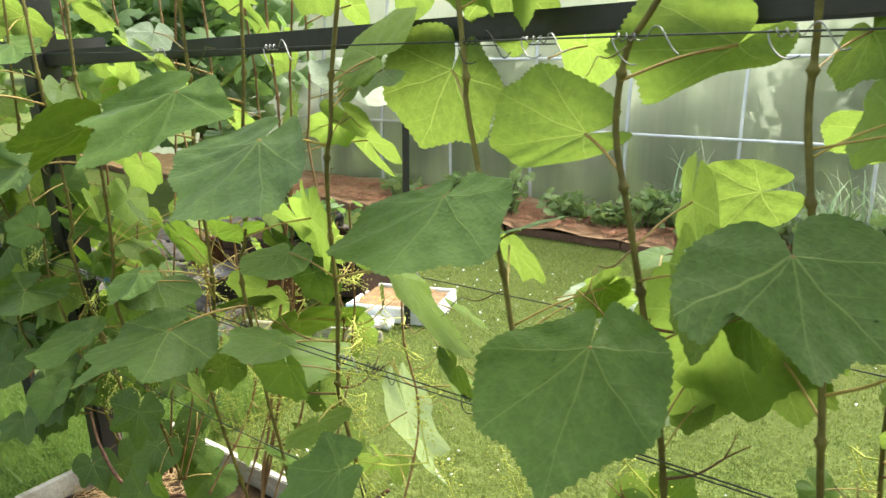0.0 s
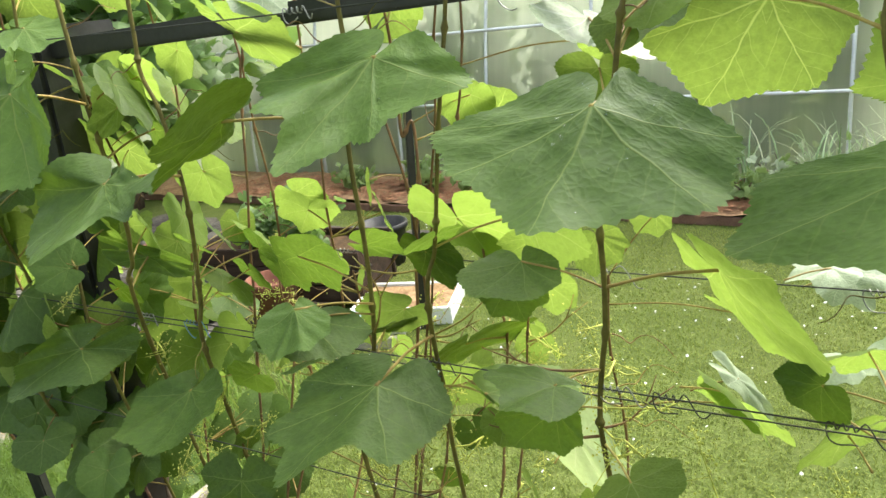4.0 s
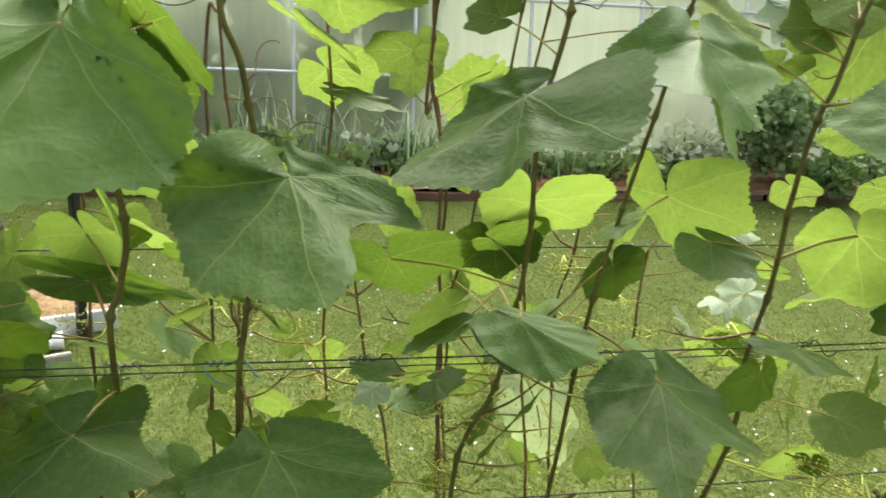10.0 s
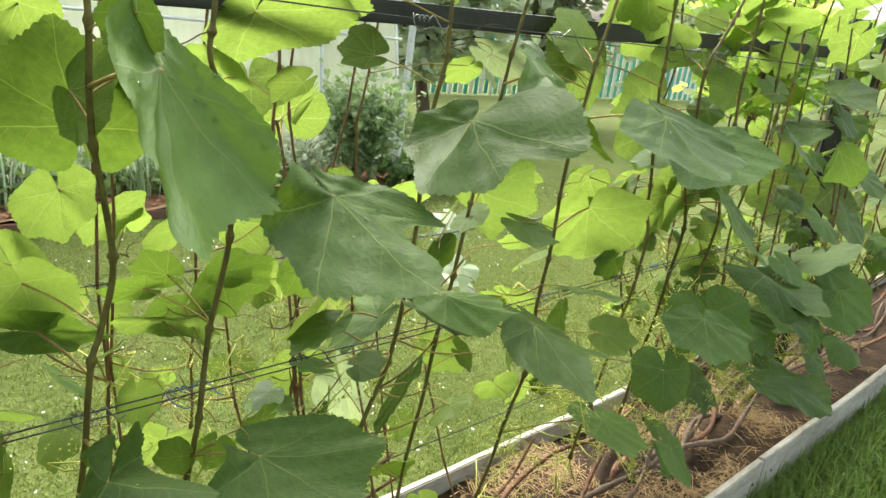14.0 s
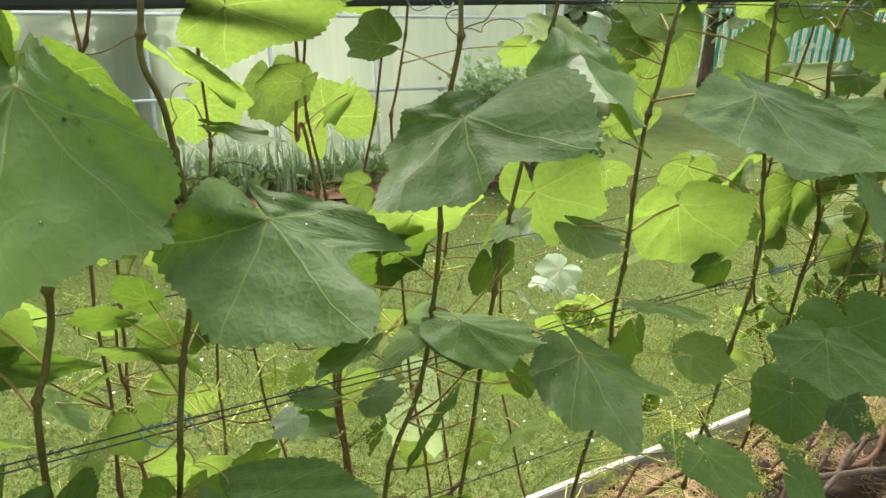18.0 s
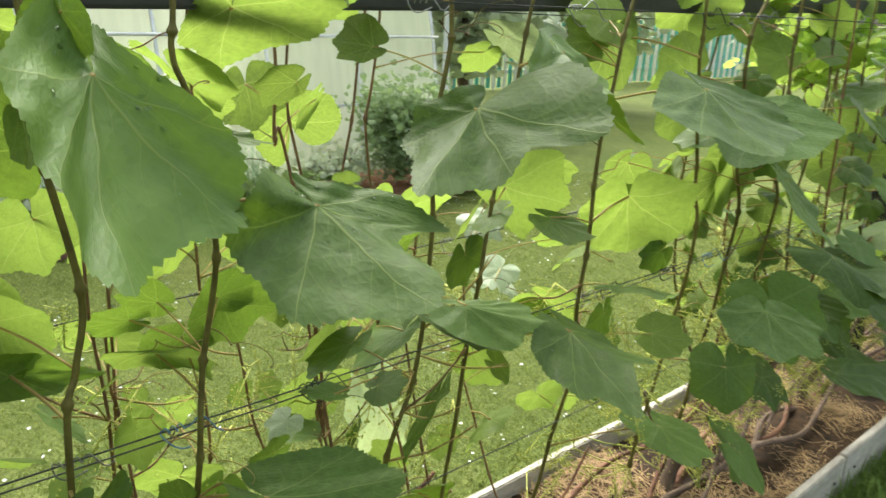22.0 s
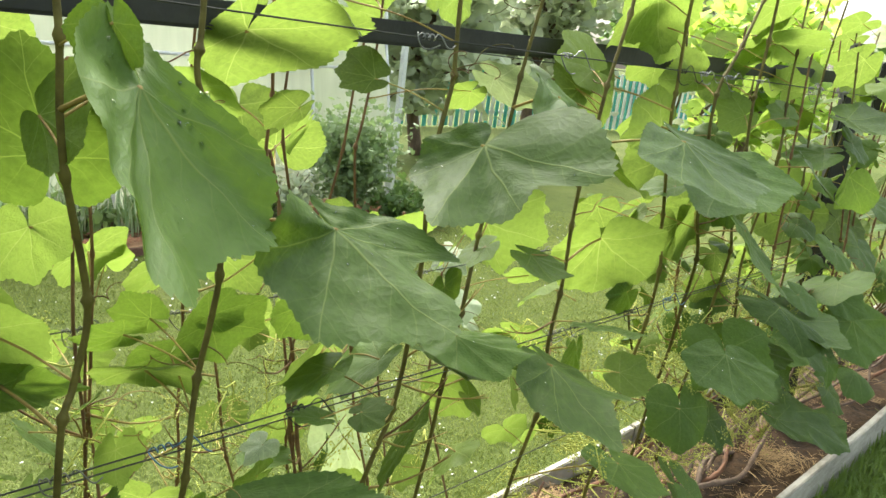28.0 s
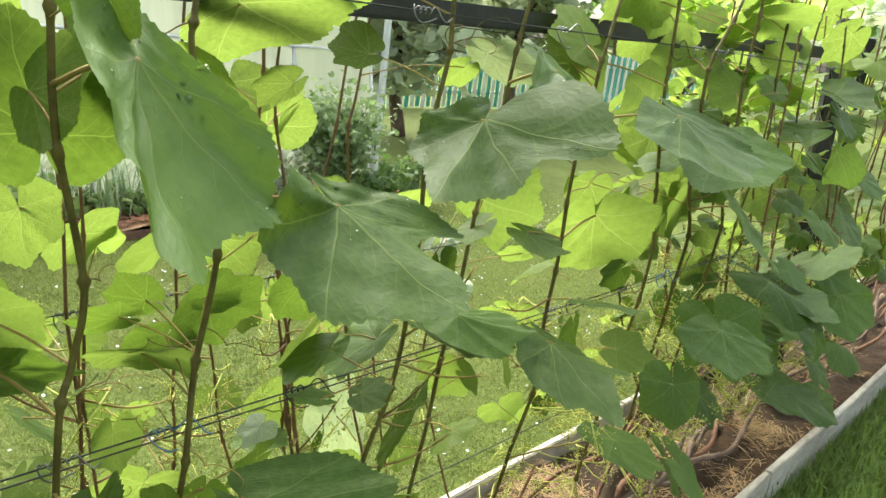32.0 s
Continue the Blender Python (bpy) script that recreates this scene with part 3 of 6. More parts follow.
steps = [arch(s) for s in np.linspace(0, 2.02, 22)]
for k in range(-10, 5):
    x0 = 0.075 + 0.663 * k
    bm = bmesh.new()
    rows = [[bm.verts.new((x, GY + p.y, p.z)) for p in steps] for x in (x0 + 0.004, x0 + 0.659)]
    for i in range(len(steps) - 1):
        bm.faces.new((rows[0][i], rows[1][i], rows[1][i + 1], rows[0][i + 1]))
    bmesh.ops.solidify(bm, geom=bm.faces[:], thickness=0.006)
    part("panel", bm, SHEET, house, "milky twin-wall sheet")
for k in range(-10, 6):
    x = 0.075 + 0.663 * k
    part("arch_tube", tube(bmesh.new(), [(x, GY + p.y - 0.014, p.z) for p in steps], 0.011, 6), GREY_TUBE, house)
for z, y in ((0.5, 0.02), (0.93, 0.09), (1.4, 0.2)):
    part("rail", tube(bmesh.new(), [(-6.6, GY + y - 0.022, z), (GX - 0.02, GY + y - 0.022, z)], 0.01, 6), GREY_TUBE, house)
bm = bmesh.new()
front = [bm.verts.new((GX - 0.01, GY + p.y, p.z)) for p in steps]
back = [bm.verts.new((GX - 0.01, GY + 3.1 - p.y, p.z)) for p in reversed(steps)]
bm.faces.new(front + back)
part("end_wall", bm, SHEET, house, smooth=False)
bm = bmesh.new()
rows = [[bm.verts.new((x, GY + 3.1 - p.y, p.z)) for p in steps] for x in (-6.55, GX - 0.02)]
for i in range(len(steps) - 1):
    bm.faces.new((rows[1][i], rows[0][i], rows[0][i + 1], rows[1][i + 1]))
part("back_wall", bm, SHEET, house).visible_shadow = False
part("corner_post", box(bmesh.new(), (GX, GY - 0.015, 0.62), (0.04, 0.04, 1.24), 0.004), GREY_TUBE, house, smooth=False)
part("door_frame", box(bmesh.new(), (GX + 0.004, GY + 1.5, 0.95), (0.03, 0.9, 1.9), 0.004), GREY_TUBE, house, smooth=False)

EDGE_Y = 2.82
border = tagged(new("flower_border"), "narrow mulched border along the greenhouse, red edging", "garden border", kind="structure")
bm = bmesh.new()
bmesh.ops.create_grid(bm, x_segments=160, y_segments=12, size=0.5)
for v in bm.verts:
    x, y = -1.7 + v.co.x * 10, (EDGE_Y + GY) / 2 + v.co.y * (GY - EDGE_Y)
    v.co = (x, y, 0.05 + 0.03 * noise.noise((x * 4, y * 4, 8)) + 0.015 * noise.noise((x * 15, y * 15, 9)))
part("mulch", bm, EARTH, border, "reddish bark mulch")
for k in range(14):
    x = -6.4 + 0.72 * k
    part("edging_board", box(bmesh.new(), (x, EDGE_Y + 0.02 * math.sin(k * 1.7), 0.022), (0.712, 0.015, 0.045), 0.004, None), BRICK_RED, border, smooth=False)
bm_v, bm_f = [], []
rs = np.random.default_rng(77)
for _ in range(7000):
    x, y = rs.uniform(-3, 3.3), rs.uniform(EDGE_Y + 0.03, GY - 0.15)
    a, ln, w, z = rs.uniform(0, math.tau), rs.uniform(0.008, 0.035), rs.uniform(0.0015, 0.006), 0.062 + 0.03 * noise.noise((x * 4, y * 4, 8)) + rs.uniform(0, 0.015)
    d, s, p, k = Vector((math.cos(a), math.sin(a), rs.uniform(-0.3, 0.3))) * ln, Vector((-math.sin(a), math.cos(a), rs.uniform(-0.3, 0.3))) * w, Vector((x, y, z)), len(bm_v)
    bm_v += [p - d - s, p - d + s, p + d + s, p + d - s]
    bm_f.append((k, k + 1, k + 2, k + 3))
tagged(quads("bark_chips", bm_v, bm_f, surface("bark_chip", (0.12, 0.05, 0.025), (0.4, 0.2, 0.11), 20, 0.9), border), "loose bark chips", kind="stuff")

LEAFLET = [leaf_mesh(60 + i, 0.15 * i, 0.25, 0.06, 0.0, 0.05, 20, 3, SHRUB) for i in range(3)]


def join_leaves(name, spots, mat, parent, shape=0, label=""):
    """Many small leaves (matrices) in one mesh."""
    src = LEAFLET[shape]
    co = np.array([v.co for v in src.vertices])
    polys = [tuple(p.vertices) for p in src.polygons]
    verts, faces = [], []
    for m in spots:
        a = np.array(m)
        k = len(verts) * 1
        verts.extend((co @ a[:3, :3].T + a[:3, 3]).tolist())
        faces.extend(tuple(i + k for i in p) for p in polys)
    ob = quads(name, verts, faces, mat, parent)
    if label:
        ob["label"] = label
    return ob


def bush(name, label, category, at, size, count, leaf_size, mat, seed, stems=6, droop=30):
    """Stems from the ground with small leaves clumped along their twigs."""
    r = random.Random(seed)
    ob = tagged(new(name), label, category)
    ob.location = at
    spots = []
    for k in range(stems):
        a = k * math.tau / stems + r.uniform(-0.4, 0.4)
        top = Vector((math.cos(a) * size[0] * r.uniform(0.3, 0.9), math.sin(a) * size[1] * r.uniform(0.3, 0.9), size[2] * r.uniform(0.65, 1.0)))
        line = bent([(0.02 * math.cos(a), 0.02 * math.sin(a), 0), top * 0.45 + Vector((0, 0, 0.12 * size[2])), top], 4)
        part("stem", tube(bmesh.new(), line, np.linspace(0.006, 0.002, len(line)), 5), TRUNK, ob)
        for _ in range(count // stems):
            p = line[r.randrange(2, len(line))]
            c = Vector((r.gauss(0, 0.28) * size[0], r.gauss(0, 0.28) * size[1], r.gauss(0, 0.14) * size[2])) + p
            c.z = max(c.z, 0.03)
            spots.append(Matrix.Translation(c) @ Euler((radians(r.uniform(-60, 40) - droop), radians(r.uniform(-40, 40)), r.uniform(0, math.tau))).to_matrix().to_4x4() @ Matrix.Scale(leaf_size * r.uniform(0.6, 1.3), 4))
    tagged(join_leaves("foliage", spots, mat, ob, seed % 3), kind="stuff")
    return ob


WEED = leaf_material("weed_leaf", (0.12, 0.19, 0.06), (0.2, 0.27, 0.1), (0.25, 0.4, 0.08), 0.35)
CURRANT = leaf_material("currant_leaf", (0.15, 0.22, 0.1), (0.22, 0.29, 0.14), (0.25, 0.4, 0.1), 0.35)
bush("shrub", "rounded grey-green currant bush by the greenhouse", "shrub", (2.68, 3.02, 0.1), (0.34, 0.26, 0.62), 2900, 0.021, CURRANT, 3, 10)
bush("low_plant", "low grey-green herb under the bush", "plant", (2.2, 3.02, 0.04), (0.3, 0.16, 0.3), 600, 0.022, FRUIT_LEAF, 7, 8)
bush("low_plant", "leafy pale green weed beside the bush", "plant", (2.95, 2.85, 0.02), (0.3, 0.16, 0.26), 500, 0.026, SHRUB, 8, 7)
for k, x in enumerate((-2.0, -1.55, -1.1, -0.75, -0.3, 0.02, 0.32, 0.62, 0.9, 1.2)):
    tagged(bush("strawberry_plant", "low green strawberry clump in the mulch", "plant", (x, 3.08 + 0.07 * math.sin(k * 2.1), 0.05), (0.16, 0.12, 0.15 + 0.04 * (k % 3)), 90, 0.034, WEED, 30 + k, 6), group="strawberries in the border")


for k, (x, y, w, h, mat) in enumerate(((1.45, 3.05, 0.2, 0.16, WEED), (2.0, 2.95, 0.2, 0.18, WEED), (0.75, 3.02, 0.22, 0.16, WEED), (1.75, 3.02, 0.22, 0.2, WEED), (-0.5, 3.1, 0.2, 0.14, WEED), (0.5, 3.2, 0.18, 0.22, FRUIT_LEAF), (1.05, 3.22, 0.2, 0.24, FRUIT_LEAF), (-0.1, 3.2, 0.2, 0.2, SHRUB), (3.3, 2.9, 0.25, 0.3, SHRUB))):
    bush("weed", "low leafy green weeds at the greenhouse foot", "plant", (x, y, 0.04), (w, 0.14, h), 130, 0.028, mat, 60 + k, 7)


for k in range(11):
    rb = random.Random(400 + k)
    bush("tomato_plant", "tall dark tomato plant inside the greenhouse", "plant", (-3.4 + 0.41 * k, GY + 0.42 + rb.uniform(-0.06, 0.1), 0.0), (0.2, 0.14, rb.uniform(0.75, 1.15)), 420, 0.055, SHRUB, 410 + k, 6)


def blade_build2(t, p):
    lot = node(t, "ShaderNodeNewGeometry").outputs["Random Per Island"]
    t.links.new(ramp(t, lot, ((0.0, (0.2, 0.31, 0.12)), (0.6, (0.4, 0.52, 0.28)), (1.0, (0.78, 0.78, 0.58)))), p.inputs["Base Color"])
    p.inputs["Roughness"].default_value = 0.5


GARLIC = material("garlic_blade", blade_build2)


def garlic(x, y, seed):
    """A clump of long strap leaves that bend over at their tips."""
    r = random.Random(seed)
    ob = tagged(new("garlic_clump"), "tall grey-green garlic leaves bending over", "plant", "garlic along the greenhouse")
    bm = bmesh.new()
    for _ in range(18):
        a, h, w = r.uniform(0, math.tau), r.uniform(0.24, 0.56), r.uniform(0.004, 0.009)
        out, side = Vector((math.cos(a), math.sin(a), 0)), Vector((-math.sin(a), math.cos(a), 0))
        bendy, root = r.uniform(0.15, 0.8), Vector((x + r.gauss(0, 0.05), y + r.gauss(0, 0.04), 0.04))
        last = None
        for i in range(7):
            s = i / 6
            p = root + out * (h * bendy * s * s * 0.8) + Vector((0, 0, h * (s - bendy * 0.55 * s ** 3)))
            pair = [bm.verts.new(p - side * w * (1 - s * 0.9)), bm.verts.new(p + side * w * (1 - s * 0.9))]
            if last:
                bm.faces.new((last[0], last[1], pair[1], pair[0]))
            last = pair
    part("leaves", bm, GARLIC, ob)


for k in range(18):
    garlic(0.62 + 0.07 * k + 0.03 * math.sin(k * 5.1), 3.1 + 0.06 * math.sin(k * 3.3), 200 + k)
for k in range(5):
    garlic(-0.15 + 0.12 * k, 3.33, 260 + k)

# ---- planter box, pots and the corner by the patio ----
planter = tagged(new("planter_box"), "low white planter box filled with straw mulch", "planter box")
planter.matrix_basis = pose(-0.46, 1.52, 0, 0, 0, 18)
for name, c, s in (("front_board", (-0.2, 0, 0.035), (0.4, 0.016, 0.07)), ("back_board", (-0.2, 0.26, 0.035), (0.4, 0.016, 0.07)), ("side_board", (-0.01, 0.13, 0.034), (0.016, 0.243, 0.067)), ("side_board", (-0.39, 0.13, 0.034), (0.016, 0.243, 0.067))):
    part(name, box(bmesh.new(), c, s, 0.003), WHITE, planter, smooth=False)
bm = bmesh.new()
bmesh.ops.create_grid(bm, x_segments=16, y_segments=16, size=0.5)
for v in bm.verts:
    v.co = (-0.2 + v.co.x * 0.36, 0.13 + v.co.y * 0.24, 0.058 + 0.015 * noise.noise((v.co.x * 6, v.co.y * 6, 3)))
part("mulch", bm, surface("planter_straw", (0.12, 0.07, 0.03), (0.35, 0.23, 0.12), 30, 0.9, relief=0.8), planter)

SKYBLUE = surface("blue_plastic", (0.12, 0.42, 0.62), (0.3, 0.62, 0.8), 5, 0.35, relief=0.1)


def sack(at, turn, size, mat, label):
    bm = bmesh.new()
    bmesh.ops.create_icosphere(bm, subdivisions=4, radius=1)
    for v in bm.verts:
        p = v.co.copy()
        v.co = Vector((math.copysign(abs(p.x) ** 0.6, p.x) * size[0], math.copysign(abs(p.y) ** 0.7, p.y) * size[1], (math.copysign(abs(p.z) ** 0.8, p.z) + 1) * size[2]))
        v.co += Vector((0, 0, 1)) * 0.012 * noise.noise(p * 3.5) + p * 0.006 * noise.noise(p * 9)
    bmesh.ops.create_cone(bm, segments=10, radius1=0.02, radius2=0.03, depth=0.05, cap_ends=True, matrix=pose(size[0], 0, size[2], 0, 90))
    ob = part("sack", bm, mat)
    ob.matrix_basis = pose(*at, 0, 0, turn)
    return tagged(ob, label, "plastic sack")


sack((-0.84, 1.27, 0.0), 40, (0.08, 0.05, 0.033), SKYBLUE, "blue and white plastic sack lying by the planter")
sack((-0.68, 1.37, 0.0), 20, (0.07, 0.035, 0.022), WHITE, "white plastic sack lying on the grass")


def pot(x, y, r, h, mat, label):
    bm = bmesh.new()
    prof = [(0.0, 0.0), (r * 0.75, 0.0), (r * 0.95, h * 0.86), (r * 1.04, h * 0.87), (r * 1.04, h), (r * 0.92, h), (r * 0.85, h * 0.8), (0.0, h * 0.8)]
    rings = [[bm.verts.new((q * math.cos(a), q * math.sin(a), z)) for a in np.linspace(0, math.tau, 20, endpoint=False)] if q else [bm.verts.new((0, 0, z))] for q, z in prof]
    for a, b in zip(rings, rings[1:]):
        for k in range(20):
            q = [a[k % len(a)], a[(k + 1) % len(a)], b[(k + 1) % len(b)], b[k % len(b)]]
            q = [v for i, v in enumerate(q) if v not in q[:i]]
            bm.faces.new(q)
    ob = part("plant_pot", bm, mat)
    ob.location = (x, y, 0)
    return tagged(ob, label, "plant pot")


CLAY, DARKPOT = surface("clay", (0.1, 0.04, 0.025), (0.2, 0.085, 0.05), 8, 0.8), surface("black_plastic", (0.012, 0.012, 0.013), (0.04, 0.04, 0.04), 8, 0.5)
for x, y, r, h, mat, label in ((-1.15, 1.33, 0.1, 0.2, CLAY, "dark red-brown clay pot on the paving"), (-1.1, 2.05, 0.11, 0.2, DARKPOT, "black plastic plant pot on the paving"), (-1.45, 1.25, 0.11, 0.16, DARKPOT, "black plastic bucket on the paving"), (-1.62, 2.0, 0.12, 0.24, DARKPOT, "tall black plant pot by the patio"), (-1.95, 1.5, 0.13, 0.22, CLAY, "brown clay pot by the patio")):
    pot(x, y, r, h, mat, label)

patio = tagged(new("patio"), "uneven grey-brown stone paving", "patio", kind="structure")
rp = random.Random(40)
stones = []
for i in range(4):
    bm = bmesh.new()
    bmesh.ops.create_cube(bm, size=1)
    bmesh.ops.bevel(bm, geom=bm.edges[:], offset=0.12, segments=2, affect="EDGES")
    for v in bm.verts:
        v.co += v.co * 0.12 * noise.noise(v.co * 2 + Vector((i * 7, 0, 0)))
    stones.append(mesh_of("stone", bm, STONE))
for i in range(11):
    for j in range(9):
        x, y = -1.15 - 0.19 * i - 0.05 * (j % 2), 0.75 + 0.2 * j
        if x > -1.05 - 0.12 * (j < 3) or (y < 0.9 and x > -1.4):
            continue
        st = part("stone", stones[rp.randrange(4)], None, patio)
        st.matrix_basis = pose(x, y, 0.012, rp.uniform(-3, 3), rp.uniform(-3, 3), rp.uniform(-8, 8)) @ Matrix.Diagonal((0.17 * rp.uniform(0.8, 1.05), 0.18 * rp.uniform(0.8, 1.05), 0.05, 1))

DARK_WOOD = surface("dark_wood", (0.018, 0.011, 0.007), (0.06, 0.036, 0.024), 12, 0.8, relief=0.6, stretch=(0.2, 1, 1))
trough = tagged(new("wooden_trough"), "dark brown weathered timber trough on the paving", "trough")
trough.matrix_basis = pose(-1.3, 1.62, 0.03, 0, 0, 8)
for name, c, s in [("plank", (0, -0.15, 0.04 + 0.075 * k), (0.84, 0.02, 0.07)) for k in range(3)] + [("plank", (0, 0.15, 0.04 + 0.075 * k), (0.84, 0.02, 0.07)) for k in range(3)] + [("end_board", (sx * 0.4, 0, 0.11), (0.02, 0.279, 0.215)) for sx in (-1, 1)] + [("soil", (0, 0, 0.1), (0.778, 0.276, 0.19))]:
    part(name, box(bmesh.new(), c, s, 0.004), SOIL if name == "soil" else DARK_WOOD, trough, smooth=False)
bush("weed", "dark leafy weeds growing in the timber trough", "plant", (-1.3, 1.62, 0.21), (0.32, 0.12, 0.2), 220, 0.035, SHRUB, 90, 7)
kerb = tagged(new("edging_strip"), "low white edging boards along the paving", "edging")
for k in range(2):
    part("board", box(bmesh.new(), (-0.98 + 0.3 * k, 1.13 + 0.11 * k, 0.02), (0.3, 0.018, 0.05), 0.003, Matrix.Rotation(radians(20), 3, "Z")), BOARD, kerb, smooth=False)

# ---- distance ----
def slats(x0, x1, y, label):
    fence = tagged(new("slat_fence"), label, "fence")
    n = int((x1 - x0) / 0.11)
    for k in range(n):
        part("slat", box(bmesh.new(), (x0 + 0.11 * k, y, 0.52 + 0.012 * math.sin(k * 2.3)), (0.07, 0.018, 1.0), 0.004), TEAL if k % 2 else WHITE, fence, smooth=False)
    for z in (0.25, 0.8):
        part("rail", box(bmesh.new(), ((x0 + x1) / 2, y + 0.03, z), (x1 - x0, 0.03, 0.05), 0.004), WHITE, fence, smooth=False)


slats(5.0, 17.0, 7.2, "teal and white slatted garden fence")


def tree(x, y, h, spread, seed, mat, label, count=1500, leaf_size=0.09):
    r = random.Random(seed)
    ob = tagged(new("tree"), label, "tree")
    ob.location = (x, y, 0)
    line = bent([(0, 0, 0), (r.uniform(-0.1, 0.1), r.uniform(-0.1, 0.1), h * 0.3), (r.uniform(-0.2, 0.2), r.uniform(-0.2, 0.2), h * 0.75)], 5)
    part("trunk", tube(bmesh.new(), line, np.linspace(0.03 * h, 0.008 * h, len(line)), 8), TRUNK, ob)
    spots = []
    for k in range(16):
        a, z = k * 2.4, h * r.uniform(0.25, 0.7)
        s = line[min(int(z / (h * 0.75) * (len(line) - 1)), len(line) - 1)]
        e = s + Vector((math.cos(a) * spread * r.uniform(0.4, 1), math.sin(a) * spread * r.uniform(0.4, 1), h * r.uniform(0.05, 0.35)))
        limb = bent([s, (s + e) / 2 + Vector((0, 0, 0.06 * h)), e], 3)
        part("limb", tube(bmesh.new(), limb, np.linspace(0.009 * h, 0.002 * h, len(limb)), 5), TRUNK, ob)
        for _ in range(count // 16):
            p = limb[r.randrange(1, len(limb))] + Vector((r.gauss(0, 0.22), r.gauss(0, 0.22), r.gauss(0, 0.16))) * spread * 0.75
            spots.append(Matrix.Translation(p) @ Euler((r.uniform(-1, 1), r.uniform(-1, 1), r.uniform(0, 6.3))).to_matrix().to_4x4() @ Matrix.Scale(leaf_size * r.uniform(0.6, 1.4), 4))
    tagged(join_leaves("crown", spots, mat, ob, seed % 3), kind="stuff")


for x, y, h, sp, seed, mat, label in ((5.3, 5.2, 2.6, 1.1, 1, FRUIT_LEAF, "young fruit tree with pale leaves"), (7.6, 5.6, 3.0, 1.3, 2, FRUIT_LEAF, "fruit tree with light green leaves"), (8.8, 3.2, 2.6, 1.1, 3, YOUNG, "small fruit tree on the lawn"), (11.0, 5.0, 3.2, 1.5, 4, FRUIT_LEAF, "leafy pale tree in the garden"), (12.0, 1.5, 3.0, 1.5, 5, FRUIT_LEAF, "leafy pale tree behind the vines"), (-3.6, 2.6, 2.6, 1.2, 6, SHRUB, "fruit tree beside the patio"), (-5.5, 1.2, 3.0, 1.4, 7, YOUNG, "leafy tree beyond the far bed"), (-7.5, 3.5, 3.6, 1.8, 8, SHRUB, "dense dark green garden tree")):
    tree(x, y, h, sp, seed, mat, label)
for k in range(16):
    a = radians(-70 + 20 * k)
    tree(26 * math.cos(a), 26 * math.sin(a), 7 + 2 * math.sin(k * 2.7), 3.6, 50 + k, SHRUB if k % 3 else YOUNG, "tall tree at the edge of the garden", 700, 0.42)

shed = tagged(new("shed"), "pale garden house with a dark roof beyond the patio", "shed")
part("wall", box(bmesh.new(), (-7.5, 8.5, 1.2), (4, 3, 2.4), 0.02), surface("pale_render", (0.55, 0.5, 0.42), (0.72, 0.68, 0.6), 4, 0.8), shed, smooth=False)
bm = bmesh.new()
for s in (-1, 1):
    q = [bm.verts.new(p) for p in ((-9.7, 8.5 + s * 1.8, 2.3), (-5.3, 8.5 + s * 1.8, 2.3), (-5.3, 8.5, 3.5), (-9.7, 8.5, 3.5))]
    bm.faces.new(q)
bmesh.ops.solidify(bm, geom=bm.faces[:], thickness=0.08)
part("roof", bm, CLAY, shed, smooth=False)

# ---- vines ----
VINE_X = [-3.6, -2.75, -1.9, -1.35, -0.22, 0.48, 1.18, 1.9, 2.65, 3.4, 4.2, 5.0, 5.8, 6.6]
VINES = []
OLD_CANE = surface("old_red_cane", (0.05, 0.024, 0.014), (0.2, 0.1, 0.055), 45, 0.7, relief=0.5, stretch=(0.3, 1, 1))
for k, x in enumerate(VINE_X):
    v = tagged(new("grape_vine"), "grape vine in full leaf tied to the trellis" if k % 2 else "leafy grape vine with flower clusters on its shoots", "grape vine", "vines along the trellis")
    v.location = (x, 0.09, 0.0)
    VINES.append(v)
NODES = []


def vine_at(x):
    return min(VINES, key=lambda v: abs(v.location.x - x))


def settle(ob, vine):
    ob.parent = vine
    ob.matrix_parent_inverse = Matrix.Translation(-vine.location)
    return ob


rv = random.Random(21)
for v in VINES:
    x = v.location.x
    a = [(x, 0.09, 0.08), (x + rv.uniform(0.0, 0.05), 0.1, 0.16), (x + rv.uniform(0.05, 0.12), 0.08, 0.23)]
    line = bent(a, 6)
    settle(part("trunk", tube(bmesh.new(), line, [0.017 * (1 + 0.25 * noise.noise((i, x, 0))) for i in range(len(line))], 9), TRUNK), v)
    for s in (1, 1, 1, 1, -1):
        y0, run, top, ph = rv.uniform(-0.02, 0.19), s * rv.uniform(0.6, 1.15), rv.uniform(0.24, 0.5), [rv.uniform(0, 6.3) for _ in range(3)]
        if x < -1 and x + run > -1.36:
            run = -abs(run)
        elif x > -0.5 > x + run + 0.12:
            run *= 0.15
        arm = [a[0]]
        for u in (0.12, 0.26, 0.4, 0.54, 0.68, 0.8, 0.9, 1.0):
            low = 0.125 + 0.022 * math.sin(7 * u + ph[0])
            arm.append((x + run * u ** 0.85, 0.09 + (y0 - 0.09) * min(1, u * 2) + 0.03 * math.sin(9 * u + ph[1]) * min(1, 3 * u), low + (top - low) * u ** 3.2 + 0.012 * math.sin(15 * u + ph[2])))
        line = bent(arm, 6)
        thick = rv.uniform(0.0055, 0.0095)
        knob = [1 + 0.22 * noise.noise((i * 0.45, x, run)) + (0.35 if i % 9 == 4 else 0) for i in range(len(line))]
        settle(part("arm", tube(bmesh.new(), line, np.linspace(thick, thick * 0.5, len(line)) * np.array(knob), 8), TRUNK if rv.random() < 0.4 else OLD_CANE, label="old brown woody arm"), v)


